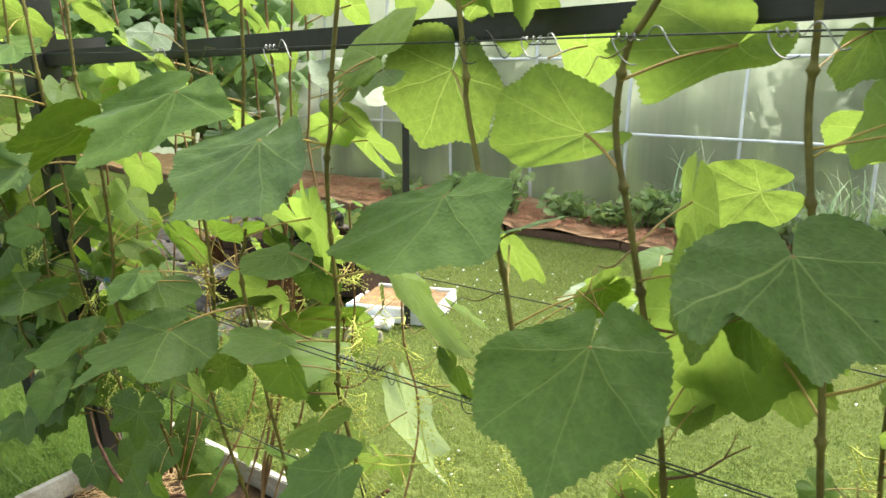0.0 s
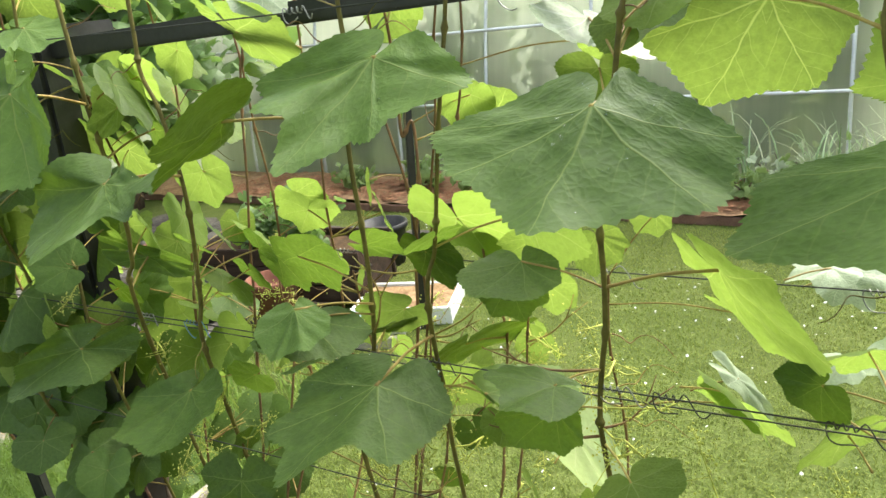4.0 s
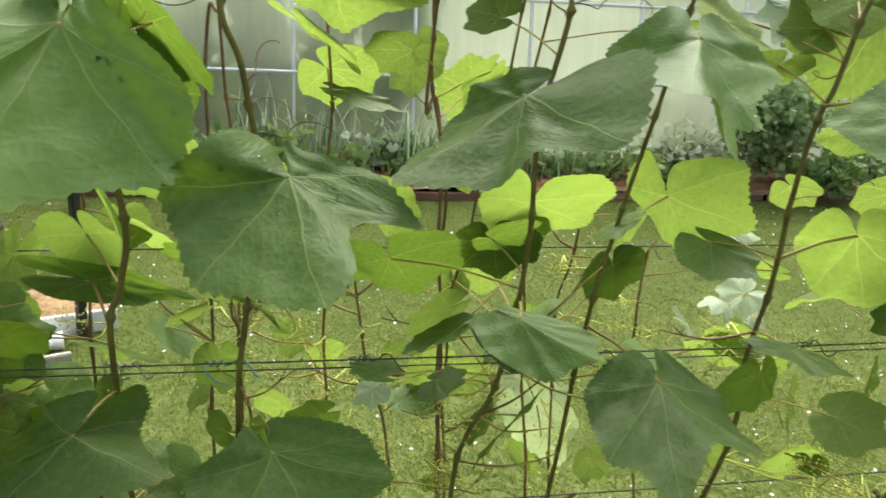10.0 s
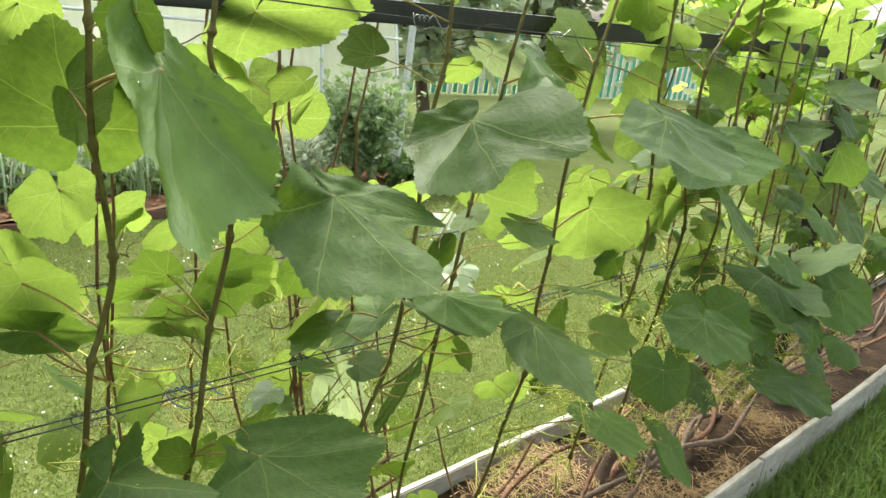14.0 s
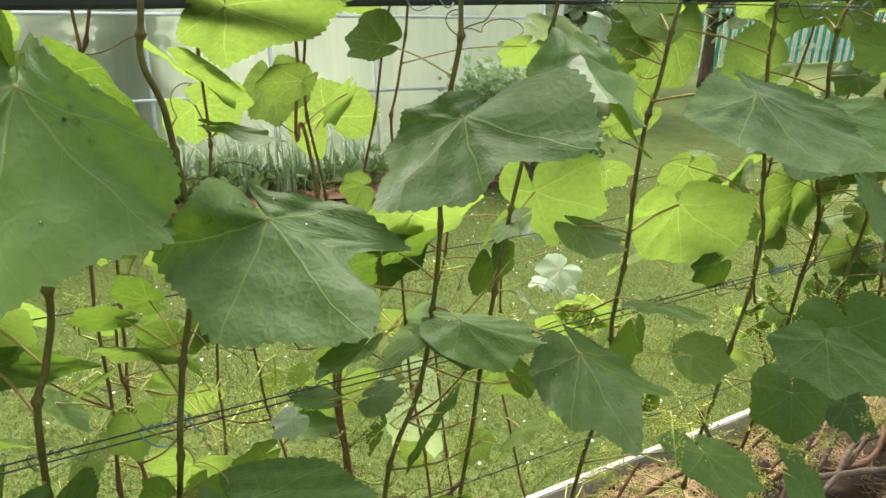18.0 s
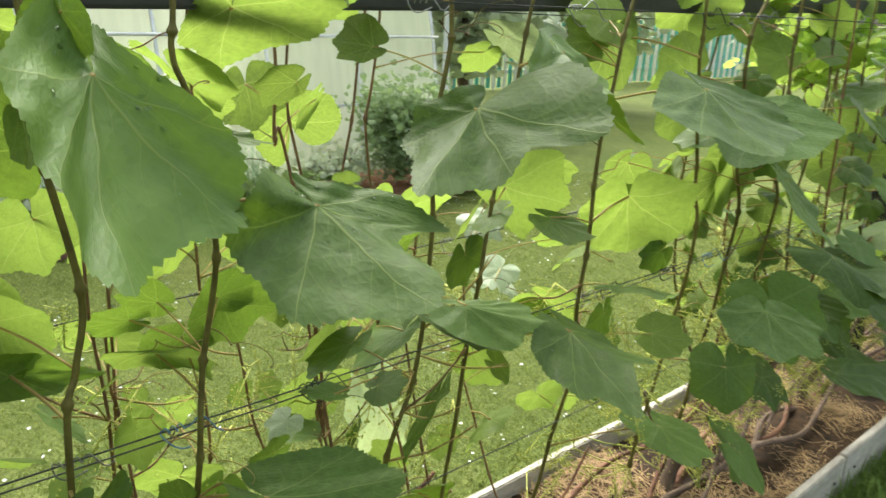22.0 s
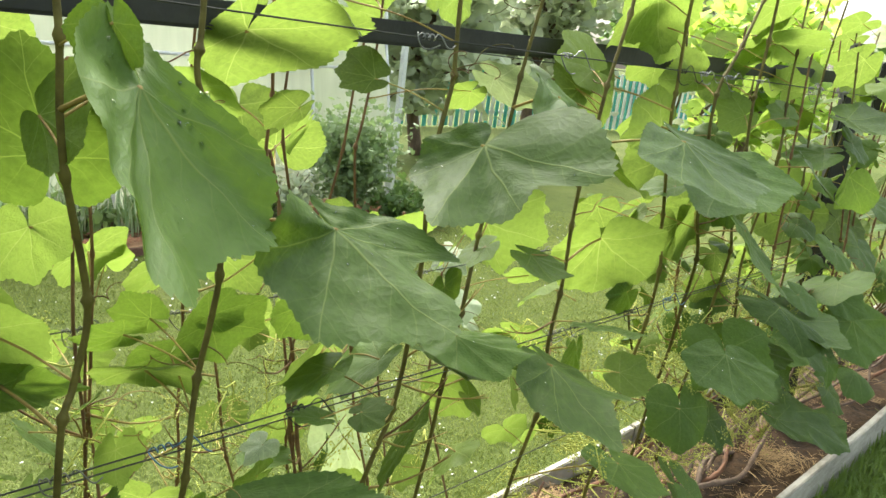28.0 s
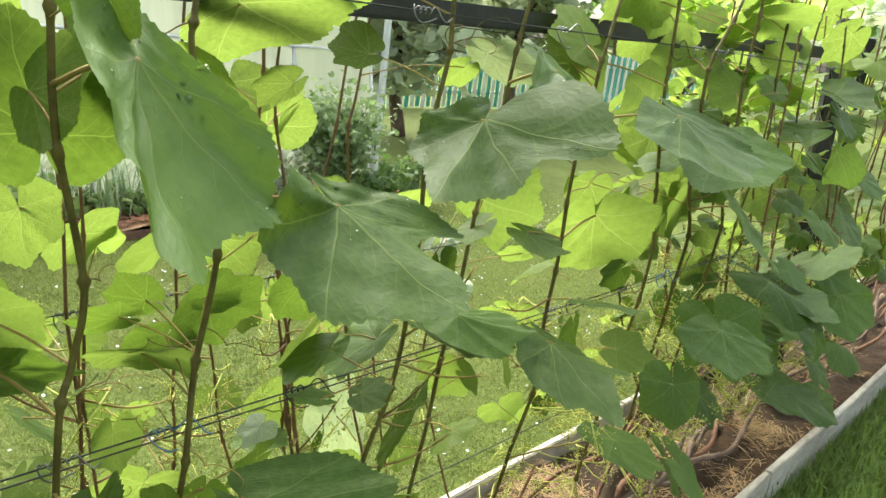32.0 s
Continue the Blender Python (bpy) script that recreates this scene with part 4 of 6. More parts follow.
def shoot(points, r0=0.005, r1=0.004, mat=None):
    ob = settle(cane(None, points, r0, r1, mat), vine_at(points[0][0]))
    NODES.extend(p for p in bent(points, 10))
    return ob


def leaf_on(base, tip, face, kind="flat", pick=0, wide=1.0, stem=True):
    """A leaf on the nearest shoot."""
    b = Vector(base)
    root = None
    if stem and NODES:
        near = min(NODES, key=lambda p: (p - b).length + abs(b.z - p.z - 0.03) * 0.6)
        root = near if (near - b).length < 0.16 else b + (near - b).normalized() * 0.07
        root = root if (near - b).length > 0.012 else None
    ob = settle(leaf(None, base, tip, face, kind, pick, wide, root), vine_at(b.x))
    return ob


HEROES = []


def shaped_leaf(at, tip, right, left, lobes=0.2, arch=0.05, mat=None):
    """A large hanging blade: its tip, and at given turns from the tip where the lobes of its right and left side hang."""
    at, tip = Vector(at), Vector(tip)
    ahead = tip - at
    size = ahead.length
    rnd = random.Random(len(HEROES) + 100)
    ph = [rnd.uniform(0, 6.3) for _ in range(6)]
    deg = np.array([o[0] for o in OUTLINE])
    base = np.array([o[1] for o in OUTLINE]) * (1 - lobes) + np.interp(deg, [o[0] for o in LOBED], [o[1] for o in LOBED]) * lobes

    def ribs(side):
        """Where the blade runs to, by turn, in units of its outline."""
        side = [(a, (Vector(p) - at) / np.interp(a, deg, base)) for a, p in side]
        a, p = max(side, key=lambda s: math.sin(radians(s[0])))
        across = (p - ahead * math.cos(radians(a))) / math.sin(radians(a))
        turns = [s[0] for s in side]
        for w, k in ((50, 0.93), (100, 0.93), (145, 0.8)):
            if all(abs(w - v) > 28 for v in turns):
                side.append((w, (ahead * math.cos(radians(w)) + across * math.sin(radians(w))) * k))
        side = sorted([(0, ahead), *side, (180, -ahead * 0.8)], key=lambda s: s[0])
        return [s[0] for s in side], [s[1] for s in side], across

    sides_of = ribs(right), ribs(left)
    up = (sides_of[0][2] - sides_of[1][2]).cross(ahead).normalized()
    bm = bmesh.new()
    uv = bm.loops.layers.uv.new("UVMap")
    flat = {}
    sides, rings = (200, 12) if size > 0.085 else (128, 8)

    def run(th):
        turns, runs, _ = sides_of[0 if th > 0 else 1]
        n = max(i for i in range(len(turns) - 1) if turns[i] <= abs(th))
        gap = radians(turns[n + 1] - turns[n])
        w = (radians(abs(th)) - radians(turns[n])) / gap
        return np.array((runs[n] * math.sin((1 - w) * gap) + runs[n + 1] * math.sin(w * gap)) / math.sin(gap))

    ways = np.array([run(-179.9 + 359.8 * k / (sides - 1)) for k in range(sides)])
    for _ in range(2):
        padded = np.concatenate([ways[:1]] * 6 + [ways] + [ways[-1:]] * 6)
        ways = sum(padded[i:i + sides] for i in range(13)) / 13

    def vert(f, k):
        th = -179.9 + 359.8 * k / (sides - 1)
        a = radians(th)
        rim = np.interp(abs(th), deg, base) * (1 + 0.015 * math.sin(5 * a + ph[1]))
        tooth = 0.017 * (-0.9, 0.2, 1.0)[k % 3] * rnd.uniform(0.5, 1.4) * min(1, (180 - abs(th)) / 12)
        rad = f * rim * (1 + (tooth if f > 0.999 else 0))
        x, y = rad * math.sin(a), rad * math.cos(a)
        vein = max(math.exp(-((abs(th) - v) / 9) ** 2) for v in (0, 50, 100))
        p = Vector(ways[k]) * rad * 1.03
        p += up * size * (arch * 4 * rad * (1 - rad) - 0.02 * vein * rad + 0.025 * rad * rad * (math.sin(4 * a + ph[2]) + 0.7 * math.sin(9 * a + ph[3])) + 0.01 * math.sin(13 * x + ph[4]) * math.sin(14 * y + ph[5]))
        v = bm.verts.new(p / size)
        flat[v] = (0.5 + x / 2.4, 0.5 + y / 2.4)
        return v

    centre = bm.verts.new((0, 0, 0))
    flat[centre] = (0.5, 0.5)
    loops = [[vert(((j + 1) / rings) ** 0.85, k) for k in range(sides)] for j in range(rings)]
    for k in range(sides - 1):
        bm.faces.new((centre, loops[0][k + 1], loops[0][k]))
        for a, b in zip(loops, loops[1:]):
            bm.faces.new((a[k], a[k + 1], b[k + 1], b[k]))
    for f in bm.faces:
        for lp in f.loops:
            lp[uv].uv = flat[lp.vert]
    bm.normal_update()
    if sum((f.normal for f in bm.faces), Vector()).dot(up) < 0:
        bmesh.ops.reverse_faces(bm, faces=bm.faces)
    vine = vine_at(at.x)
    ob = part("leaf", bm, mat or LEAF)
    m = Matrix.Translation(at) @ Matrix.Scale(size, 4)
    ob.matrix_basis = m
    near = min(NODES, key=lambda p: (p - at).length + abs(at.z - p.z - 0.03) * 0.6)
    if (near - at).length < 0.22:
        r0 = 0.0007 + 0.008 * size
        mid = (near + at) / 2 + Vector((0, 0, 0.008)) * (near - at).length / 0.2
        st = part("petiole", tube(bmesh.new(), bent((near, mid, at), 5), [r0 * 1.4] + [r0] * 9 + [r0 * 1.2], 6), PETIOLE, ob)
        st.matrix_parent_inverse = m.inverted()
    HEROES.append(settle(ob, vine))
    return ob


shoot(((-0.235, 0.070, 0.270), (-0.237, 0.000, 0.663), (-0.243, 0.000, 0.814), (-0.269, 0.000, 0.929), (-0.235, 0.000, 1.099), (-0.186, 0.000, 1.344)), 0.0032, 0.0026)
shoot(((-0.097, 0.070, 0.270), (-0.092, -0.010, 0.753), (-0.077, -0.010, 0.843), (-0.068, -0.010, 0.915), (-0.086, -0.010, 1.056), (-0.090, -0.010, 1.145), (-0.101, -0.010, 1.395)), 0.0038, 0.0034)
shoot(((0.028, 0.070, 0.270), (0.032, 0.000, 0.680), (0.044, 0.000, 0.793), (0.063, 0.000, 0.934), (0.050, 0.000, 1.061), (0.031, 0.000, 1.116), (0.035, 0.000, 1.173), (0.053, 0.000, 1.422)), 0.0038, 0.0030)
shoot(((0.285, 0.070, 0.270), (0.295, 0.010, 0.589), (0.328, 0.010, 0.689), (0.352, 0.010, 0.809), (0.352, 0.010, 0.996), (0.367, 0.010, 1.119), (0.368, 0.010, 1.172), (0.373, 0.010, 1.422)), 0.0036, 0.0030)
shoot(((0.432, 0.070, 0.270), (0.437, 0.010, 0.776), (0.455, 0.010, 0.892), (0.468, 0.010, 0.967), (0.500, 0.010, 1.139), (0.546, 0.010, 1.385)), 0.0034, 0.0025)
shoot(((0.659, 0.070, 0.270), (0.658, 0.000, 0.625), (0.654, 0.000, 0.741), (0.664, 0.000, 0.879), (0.665, 0.000, 1.018), (0.681, 0.000, 1.071), (0.696, 0.000, 1.144), (0.746, 0.000, 1.389)), 0.0037, 0.0030)
shoot(((0.979, 0.070, 0.270), (0.972, 0.000, 0.758), (0.949, 0.000, 0.886), (0.922, 0.000, 1.019), (0.901, 0.000, 1.108), (0.900, 0.000, 1.148), (0.894, 0.000, 1.398)), 0.0037, 0.0031)
shoot(((1.141, 0.070, 0.270), (1.134, 0.010, 0.750), (1.110, 0.010, 0.899), (1.090, 0.010, 1.009), (1.076, 0.010, 1.087), (1.086, 0.010, 1.161), (1.115, 0.010, 1.205), (1.253, 0.010, 1.414)), 0.0040, 0.0034)
shoot(((1.290, 0.070, 0.270), (1.288, 0.010, 0.756), (1.280, 0.010, 0.870), (1.259, 0.010, 1.033), (1.248, 0.010, 1.114), (1.250, 0.010, 1.198), (1.256, 0.010, 1.448)), 0.0038, 0.0034)
shoot(((0.134, 0.070, 0.270), (0.135, 0.210, 0.442), (0.137, 0.210, 0.606), (0.134, 0.210, 0.800), (0.140, 0.210, 0.981), (0.139, 0.210, 1.079), (0.136, 0.210, 1.329)), 0.0024, 0.0019, RED_CANE)
shoot(((0.037, 0.070, 0.270), (0.032, 0.210, 0.520), (0.015, 0.210, 0.611), (0.022, 0.210, 0.763), (0.020, 0.210, 0.936), (0.012, 0.210, 1.046), (-0.006, 0.210, 1.295)), 0.0024, 0.0019, RED_CANE)
shoot(((0.297, 0.070, 0.270), (0.297, 0.210, 0.697), (0.296, 0.210, 0.868), (0.268, 0.210, 1.045), (0.266, 0.210, 1.129), (0.260, 0.210, 1.379)), 0.0024, 0.0019, RED_CANE)
shoot(((0.435, 0.070, 0.270), (0.431, 0.210, 0.629), (0.416, 0.210, 0.787), (0.396, 0.210, 0.983), (0.404, 0.210, 1.061), (0.430, 0.210, 1.310)), 0.0024, 0.0019, RED_CANE)
shoot(((-0.153, 0.070, 0.270), (-0.156, 0.210, 1.044), (-0.166, 0.210, 1.136), (-0.193, 0.210, 1.385)), 0.0024, 0.0019, RED_CANE)
shoot(((-0.013, 0.070, 0.270), (-0.007, 0.210, 1.031), (0.014, 0.210, 1.113), (0.076, 0.210, 1.355)), 0.0024, 0.0019, RED_CANE)
shoot(((0.024, 0.070, 0.270), (0.021, 0.200, 0.637), (0.011, 0.200, 0.705), (0.012, 0.200, 0.781)), 0.0022, 0.0019, RED_CANE)
shoot(((0.235, 0.070, 0.270), (0.226, 0.200, 0.500), (0.196, 0.200, 0.611), (0.182, 0.200, 0.701), (0.175, 0.200, 0.768)), 0.0022, 0.0019, RED_CANE)
shoot(((0.316, 0.070, 0.270), (0.315, 0.200, 0.494), (0.311, 0.200, 0.630), (0.302, 0.200, 0.723)), 0.0022, 0.0019, RED_CANE)
shoot(((0.297, 0.070, 0.270), (0.291, 0.250, 0.938), (0.272, 0.250, 0.979), (0.271, 0.250, 1.100), (0.269, 0.250, 1.350)), 0.0028, 0.0025, RED_CANE)
shoot(((0.468, 0.070, 0.270), (0.472, 0.200, 0.655), (0.484, 0.200, 0.786), (0.496, 0.200, 0.909)), 0.0019, 0.0019, RED_CANE)
shoot(((0.622, 0.070, 0.270), (0.616, 0.200, 0.517), (0.597, 0.200, 0.684), (0.601, 0.200, 0.796)), 0.0022, 0.0019, RED_CANE)
shoot(((0.295, 0.070, 0.270), (0.304, 0.200, 0.639), (0.334, 0.200, 0.848), (0.383, 0.200, 1.151), (0.423, 0.200, 1.398)), 0.0020, 0.0019, RED_CANE)
shaped_leaf((-0.075, -0.124, 1.113), (-0.125, -0.271, 1.007), ((45, (-0.003, -0.175, 1.009)), (85, (0.023, -0.147, 1.056)), (150, (-0.057, -0.114, 1.142)),), ((50, (-0.132, -0.257, 1.074)), (100, (-0.154, -0.229, 1.129)), (125, (-0.112, -0.114, 1.148)), (155, (-0.082, -0.104, 1.172)),), 0.1, 0.04, LEAF)
shaped_leaf((0.319, -0.097, 0.843), (0.383, -0.162, 0.832), ((60, (0.385, -0.117, 0.837)), (120, (0.342, -0.077, 0.841)),), ((60, (0.327, -0.157, 0.812)), (120, (0.274, -0.117, 0.831)),), 0.2, 0.04, LEAF)
shaped_leaf((0.073, -0.078, 0.681), (0.127, -0.196, 0.660), ((60, (0.185, -0.138, 0.706)), (110, (0.151, -0.088, 0.718)),), ((70, (0.006, -0.149, 0.663)), (130, (0.038, -0.078, 0.701)),), 0.2, 0.05, LEAF)
shaped_leaf((-0.110, -0.109, 0.736), (-0.195, -0.188, 0.678), ((45, (-0.017, -0.169, 0.725)), (90, (-0.066, -0.067, 0.709)),), ((70, (-0.156, -0.149, 0.748)), (130, (-0.133, -0.109, 0.766)),), 0.2, 0.05, LEAF)
shaped_leaf((0.775, 0.015, 0.888), (0.852, 0.058, 0.766), ((75, (0.769, 0.092, 0.819)), (145, (0.732, 0.038, 0.911)),), ((45, (0.877, -0.015, 0.812)), (85, (0.841, -0.067, 0.899)), (145, (0.775, -0.036, 0.938)),), 0.1, 0.04, BACKLIT)
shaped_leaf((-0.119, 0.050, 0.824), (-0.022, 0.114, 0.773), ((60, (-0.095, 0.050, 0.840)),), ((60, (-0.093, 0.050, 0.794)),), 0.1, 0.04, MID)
shaped_leaf((1.009, 0.073, 1.070), (0.882, 0.073, 1.045), ((60, (0.913, 0.073, 1.122)), (120, (0.990, 0.073, 1.138)),), ((60, (0.942, 0.073, 1.029)), (120, (1.039, 0.073, 1.055)),), 0.1, 0.04, BACKLIT)
shaped_leaf((1.096, 0.420, 0.943), (0.991, 0.420, 0.911), ((60, (1.034, 0.420, 0.983)), (120, (1.112, 0.420, 0.981)),), ((60, (1.064, 0.420, 0.885)), (120, (1.147, 0.420, 0.916)),), 0.1, 0.04, BACKLIT)
shaped_leaf((0.803, 0.104, 1.135), (0.743, 0.104, 1.031), ((60, (0.683, 0.104, 1.122)), (120, (0.732, 0.104, 1.187)),), ((45, (0.838, 0.104, 1.049)), (85, (0.874, 0.104, 1.092)), (140, (0.850, 0.104, 1.166)),), 0.2, 0.04, BACKLIT)
shaped_leaf((1.158, 0.100, 1.160), (1.061, 0.120, 1.095), ((60, (1.030, 0.100, 1.168)), (120, (1.096, 0.100, 1.221)),), ((60, (1.128, 0.120, 1.132)), (120, (1.208, 0.100, 1.149)),), 0.2, 0.04, BACKLIT)
shaped_leaf((0.291, -0.123, 1.071), (0.173, -0.174, 1.012), ((28, (0.218, -0.191, 1.007)), (48, (0.271, -0.201, 1.024)), (70, (0.280, -0.192, 1.054)), (95, (0.330, -0.258, 1.050)), (120, (0.346, -0.238, 1.097)), (148, (0.373, -0.171, 1.129)),), ((50, (0.236, -0.076, 1.033)), (110, (0.269, -0.072, 1.075)), (150, (0.292, -0.105, 1.097)),), 0.35, 0.03, LEAF)
shaped_leaf((0.468, -0.080, 1.122), (0.441, -0.215, 1.035), ((45, (0.500, -0.146, 1.056)), (72, (0.501, -0.130, 1.073)), (98, (0.572, -0.069, 1.089)), (150, (0.520, -0.054, 1.130)),), ((45, (0.425, -0.194, 1.099)), (95, (0.355, -0.125, 1.100)), (145, (0.418, -0.095, 1.145)),), 0.6, 0.03, LEAF)
shaped_leaf((0.707, -0.135, 1.077), (0.694, -0.252, 1.004), ((50, (0.815, -0.222, 1.028)), (98, (0.827, -0.177, 1.057)), (150, (0.721, -0.094, 1.103)),), ((48, (0.617, -0.192, 1.038)), (82, (0.574, -0.163, 1.054)), (135, (0.627, -0.116, 1.085)),), 0.15, 0.05, LEAF)
shaped_leaf((0.945, -0.100, 1.029), (0.941, -0.188, 0.972), ((50, (1.065, -0.190, 1.009)), (100, (1.029, -0.105, 1.052)), (150, (0.966, -0.075, 1.051)),), ((55, (0.807, -0.133, 0.965)), (110, (0.844, -0.070, 1.017)), (150, (0.895, -0.075, 1.029)),), 0.15, 0.04, LEAF)
shaped_leaf((0.309, -0.065, 0.816), (0.338, -0.128, 0.795), ((45, (0.368, -0.097, 0.785)), (90, (0.374, -0.037, 0.789)), (140, (0.338, -0.011, 0.809)),), ((45, (0.298, -0.144, 0.811)), (90, (0.266, -0.097, 0.832)), (140, (0.286, -0.057, 0.827)),), 0.1, 0.04, LEAF)
shaped_leaf((0.133, 0.087, 1.156), (0.153, 0.176, 1.083), ((55, (0.231, 0.091, 1.129)), (105, (0.252, 0.019, 1.179)),), ((55, (0.094, 0.142, 1.123)), (105, (0.106, 0.048, 1.193)),), 0.25, 0.04, BACKLIT)
shaped_leaf((0.117, 0.200, 1.078), (0.182, 0.228, 1.027), ((90, (0.129, 0.107, 1.092)),), ((90, (0.076, 0.207, 1.104)),), 0.25, 0.04, BACKLIT)
shaped_leaf((0.369, 0.380, 0.981), (0.339, 0.337, 1.046), ((90, (0.444, 0.351, 0.996)), (150, (0.437, 0.402, 0.932)),), ((90, (0.307, 0.400, 0.973)), (150, (0.397, 0.447, 0.887)),), 0.1, 0.04, BACKLIT)
shaped_leaf((0.324, 0.100, 1.116), (0.292, 0.137, 1.117), ((90, (0.341, 0.143, 1.154)),), ((90, (0.297, 0.099, 1.097)),), 0.25, 0.04, BACKLIT)
shaped_leaf((0.611, 0.200, 1.101), (0.597, 0.232, 1.067), ((90, (0.572, 0.201, 1.108)),), ((90, (0.650, 0.209, 1.083)),), 0.25, 0.04, BACKLIT)
shaped_leaf((0.722, 0.050, 1.157), (0.648, 0.070, 1.168), ((90, (0.747, 0.105, 1.216)),), ((90, (0.698, 0.017, 1.120)),), 0.25, 0.04, BACKLIT)
shaped_leaf((-0.087, 0.040, 1.069), (-0.079, -0.024, 1.050), ((90, (-0.057, 0.013, 1.122)),), ((90, (-0.100, 0.024, 1.029)),), 0.25, 0.04, BACKLIT)
shaped_leaf((-0.062, 0.150, 0.942), (-0.052, 0.156, 0.877), ((90, (-0.014, 0.163, 0.942)),), ((90, (-0.116, 0.136, 0.927)),), 0.25, 0.04, BACKLIT)
shaped_leaf((0.074, 0.300, 0.845), (0.053, 0.286, 0.881), ((90, (0.098, 0.270, 0.864)),), ((90, (0.039, 0.318, 0.852)),), 0.25, 0.04, BACKLIT)
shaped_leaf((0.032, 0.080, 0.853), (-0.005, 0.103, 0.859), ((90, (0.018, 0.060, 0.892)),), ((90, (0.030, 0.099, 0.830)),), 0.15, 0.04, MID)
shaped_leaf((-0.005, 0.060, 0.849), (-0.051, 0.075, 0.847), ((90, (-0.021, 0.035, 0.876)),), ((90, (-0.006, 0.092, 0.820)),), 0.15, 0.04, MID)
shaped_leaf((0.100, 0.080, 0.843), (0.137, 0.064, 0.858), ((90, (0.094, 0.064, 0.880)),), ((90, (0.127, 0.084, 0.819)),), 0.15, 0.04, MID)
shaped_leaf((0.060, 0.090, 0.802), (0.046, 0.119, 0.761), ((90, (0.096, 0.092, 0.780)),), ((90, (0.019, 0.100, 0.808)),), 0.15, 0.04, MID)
shaped_leaf((0.026, 0.350, 0.728), (-0.013, 0.359, 0.725), ((90, (0.020, 0.344, 0.746)),), ((90, (0.025, 0.368, 0.682)),), 0.25, 0.04, BACKLIT)
shaped_leaf((0.069, 0.350, 0.698), (0.086, 0.327, 0.680), ((90, (0.094, 0.333, 0.714)),), ((90, (0.059, 0.346, 0.665)),), 0.25, 0.04, BACKLIT)
shaped_leaf((0.357, 0.400, 0.663), (0.357, 0.398, 0.625), ((90, (0.383, 0.378, 0.660)),), ((90, (0.332, 0.420, 0.656)),), 0.1, 0.04, BACKLIT)
shaped_leaf((0.104, 0.350, 0.582), (0.071, 0.324, 0.565), ((90, (0.104, 0.344, 0.562)),), ((90, (0.071, 0.342, 0.623)),), 0.25, 0.04, BACKLIT)
shaped_leaf((0.134, 0.350, 0.559), (0.153, 0.348, 0.526), ((90, (0.172, 0.340, 0.576)),), ((90, (0.114, 0.356, 0.541)),), 0.25, 0.04, BACKLIT)
shaped_leaf((0.297, 0.350, 0.539), (0.332, 0.354, 0.544), ((90, (0.304, 0.368, 0.569)),), ((90, (0.313, 0.339, 0.520)),), 0.25, 0.04, BACKLIT)
shaped_leaf((0.256, 0.350, 0.543), (0.240, 0.357, 0.565), ((90, (0.278, 0.358, 0.566)),), ((90, (0.236, 0.348, 0.538)),), 0.25, 0.04, BACKLIT)
shaped_leaf((0.242, 0.200, 0.554), (0.286, 0.231, 0.558), ((90, (0.294, 0.167, 0.552)),), ((90, (0.241, 0.231, 0.557)),), 0.25, 0.04, LEAF)
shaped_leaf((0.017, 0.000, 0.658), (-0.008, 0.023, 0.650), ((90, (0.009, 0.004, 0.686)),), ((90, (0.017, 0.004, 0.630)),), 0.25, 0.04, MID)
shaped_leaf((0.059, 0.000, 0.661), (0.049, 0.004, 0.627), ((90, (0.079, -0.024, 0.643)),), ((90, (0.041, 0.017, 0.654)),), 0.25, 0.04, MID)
shaped_leaf((0.252, -0.020, 0.727), (0.280, -0.046, 0.738), ((90, (0.276, -0.004, 0.735)),), ((90, (0.233, -0.055, 0.722)),), 0.4, 0.04, LEAF)
shaped_leaf((0.191, -0.020, 0.736), (0.154, -0.000, 0.742), ((90, (0.210, 0.020, 0.729)),), ((90, (0.171, -0.040, 0.742)),), 0.3, 0.04, LEAF)
shaped_leaf((0.412, 0.130, 0.703), (0.353, 0.175, 0.638), ((90, (0.471, 0.240, 0.694)),), ((90, (0.372, 0.099, 0.688)),), 0.3, 0.04, LEAF)
shaped_leaf((0.461, 0.300, 0.647), (0.442, 0.327, 0.615), ((90, (0.435, 0.314, 0.662)),), ((90, (0.489, 0.292, 0.611)),), 0.25, 0.04, BACKLIT)
shaped_leaf((0.528, 0.100, 0.646), (0.530, 0.108, 0.586), ((90, (0.513, 0.136, 0.641)),), ((90, (0.554, 0.044, 0.629)),), 0.25, 0.04, BACKLIT)
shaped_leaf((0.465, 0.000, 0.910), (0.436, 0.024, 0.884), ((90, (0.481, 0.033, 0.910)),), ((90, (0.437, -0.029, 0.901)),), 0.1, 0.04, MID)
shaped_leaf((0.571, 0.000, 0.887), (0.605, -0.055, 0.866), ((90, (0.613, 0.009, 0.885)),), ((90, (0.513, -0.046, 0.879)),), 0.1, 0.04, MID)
shaped_leaf((0.403, 0.160, 0.879), (0.419, 0.226, 0.792), ((90, (0.501, 0.152, 0.884)), (140, (0.468, 0.118, 0.930)),), ((90, (0.333, 0.172, 0.868)), (140, (0.361, 0.120, 0.934)),), 0.4, 0.04, BACKLIT)
shaped_leaf((0.544, 0.070, 0.919), (0.577, 0.063, 0.836), ((55, (0.639, 0.025, 0.898)), (100, (0.615, 0.028, 0.971)), (145, (0.564, 0.054, 0.969)),), ((60, (0.545, 0.075, 0.873)), (100, (0.498, 0.093, 0.921)), (145, (0.512, 0.079, 0.976)),), 0.35, 0.04, BACKLIT)
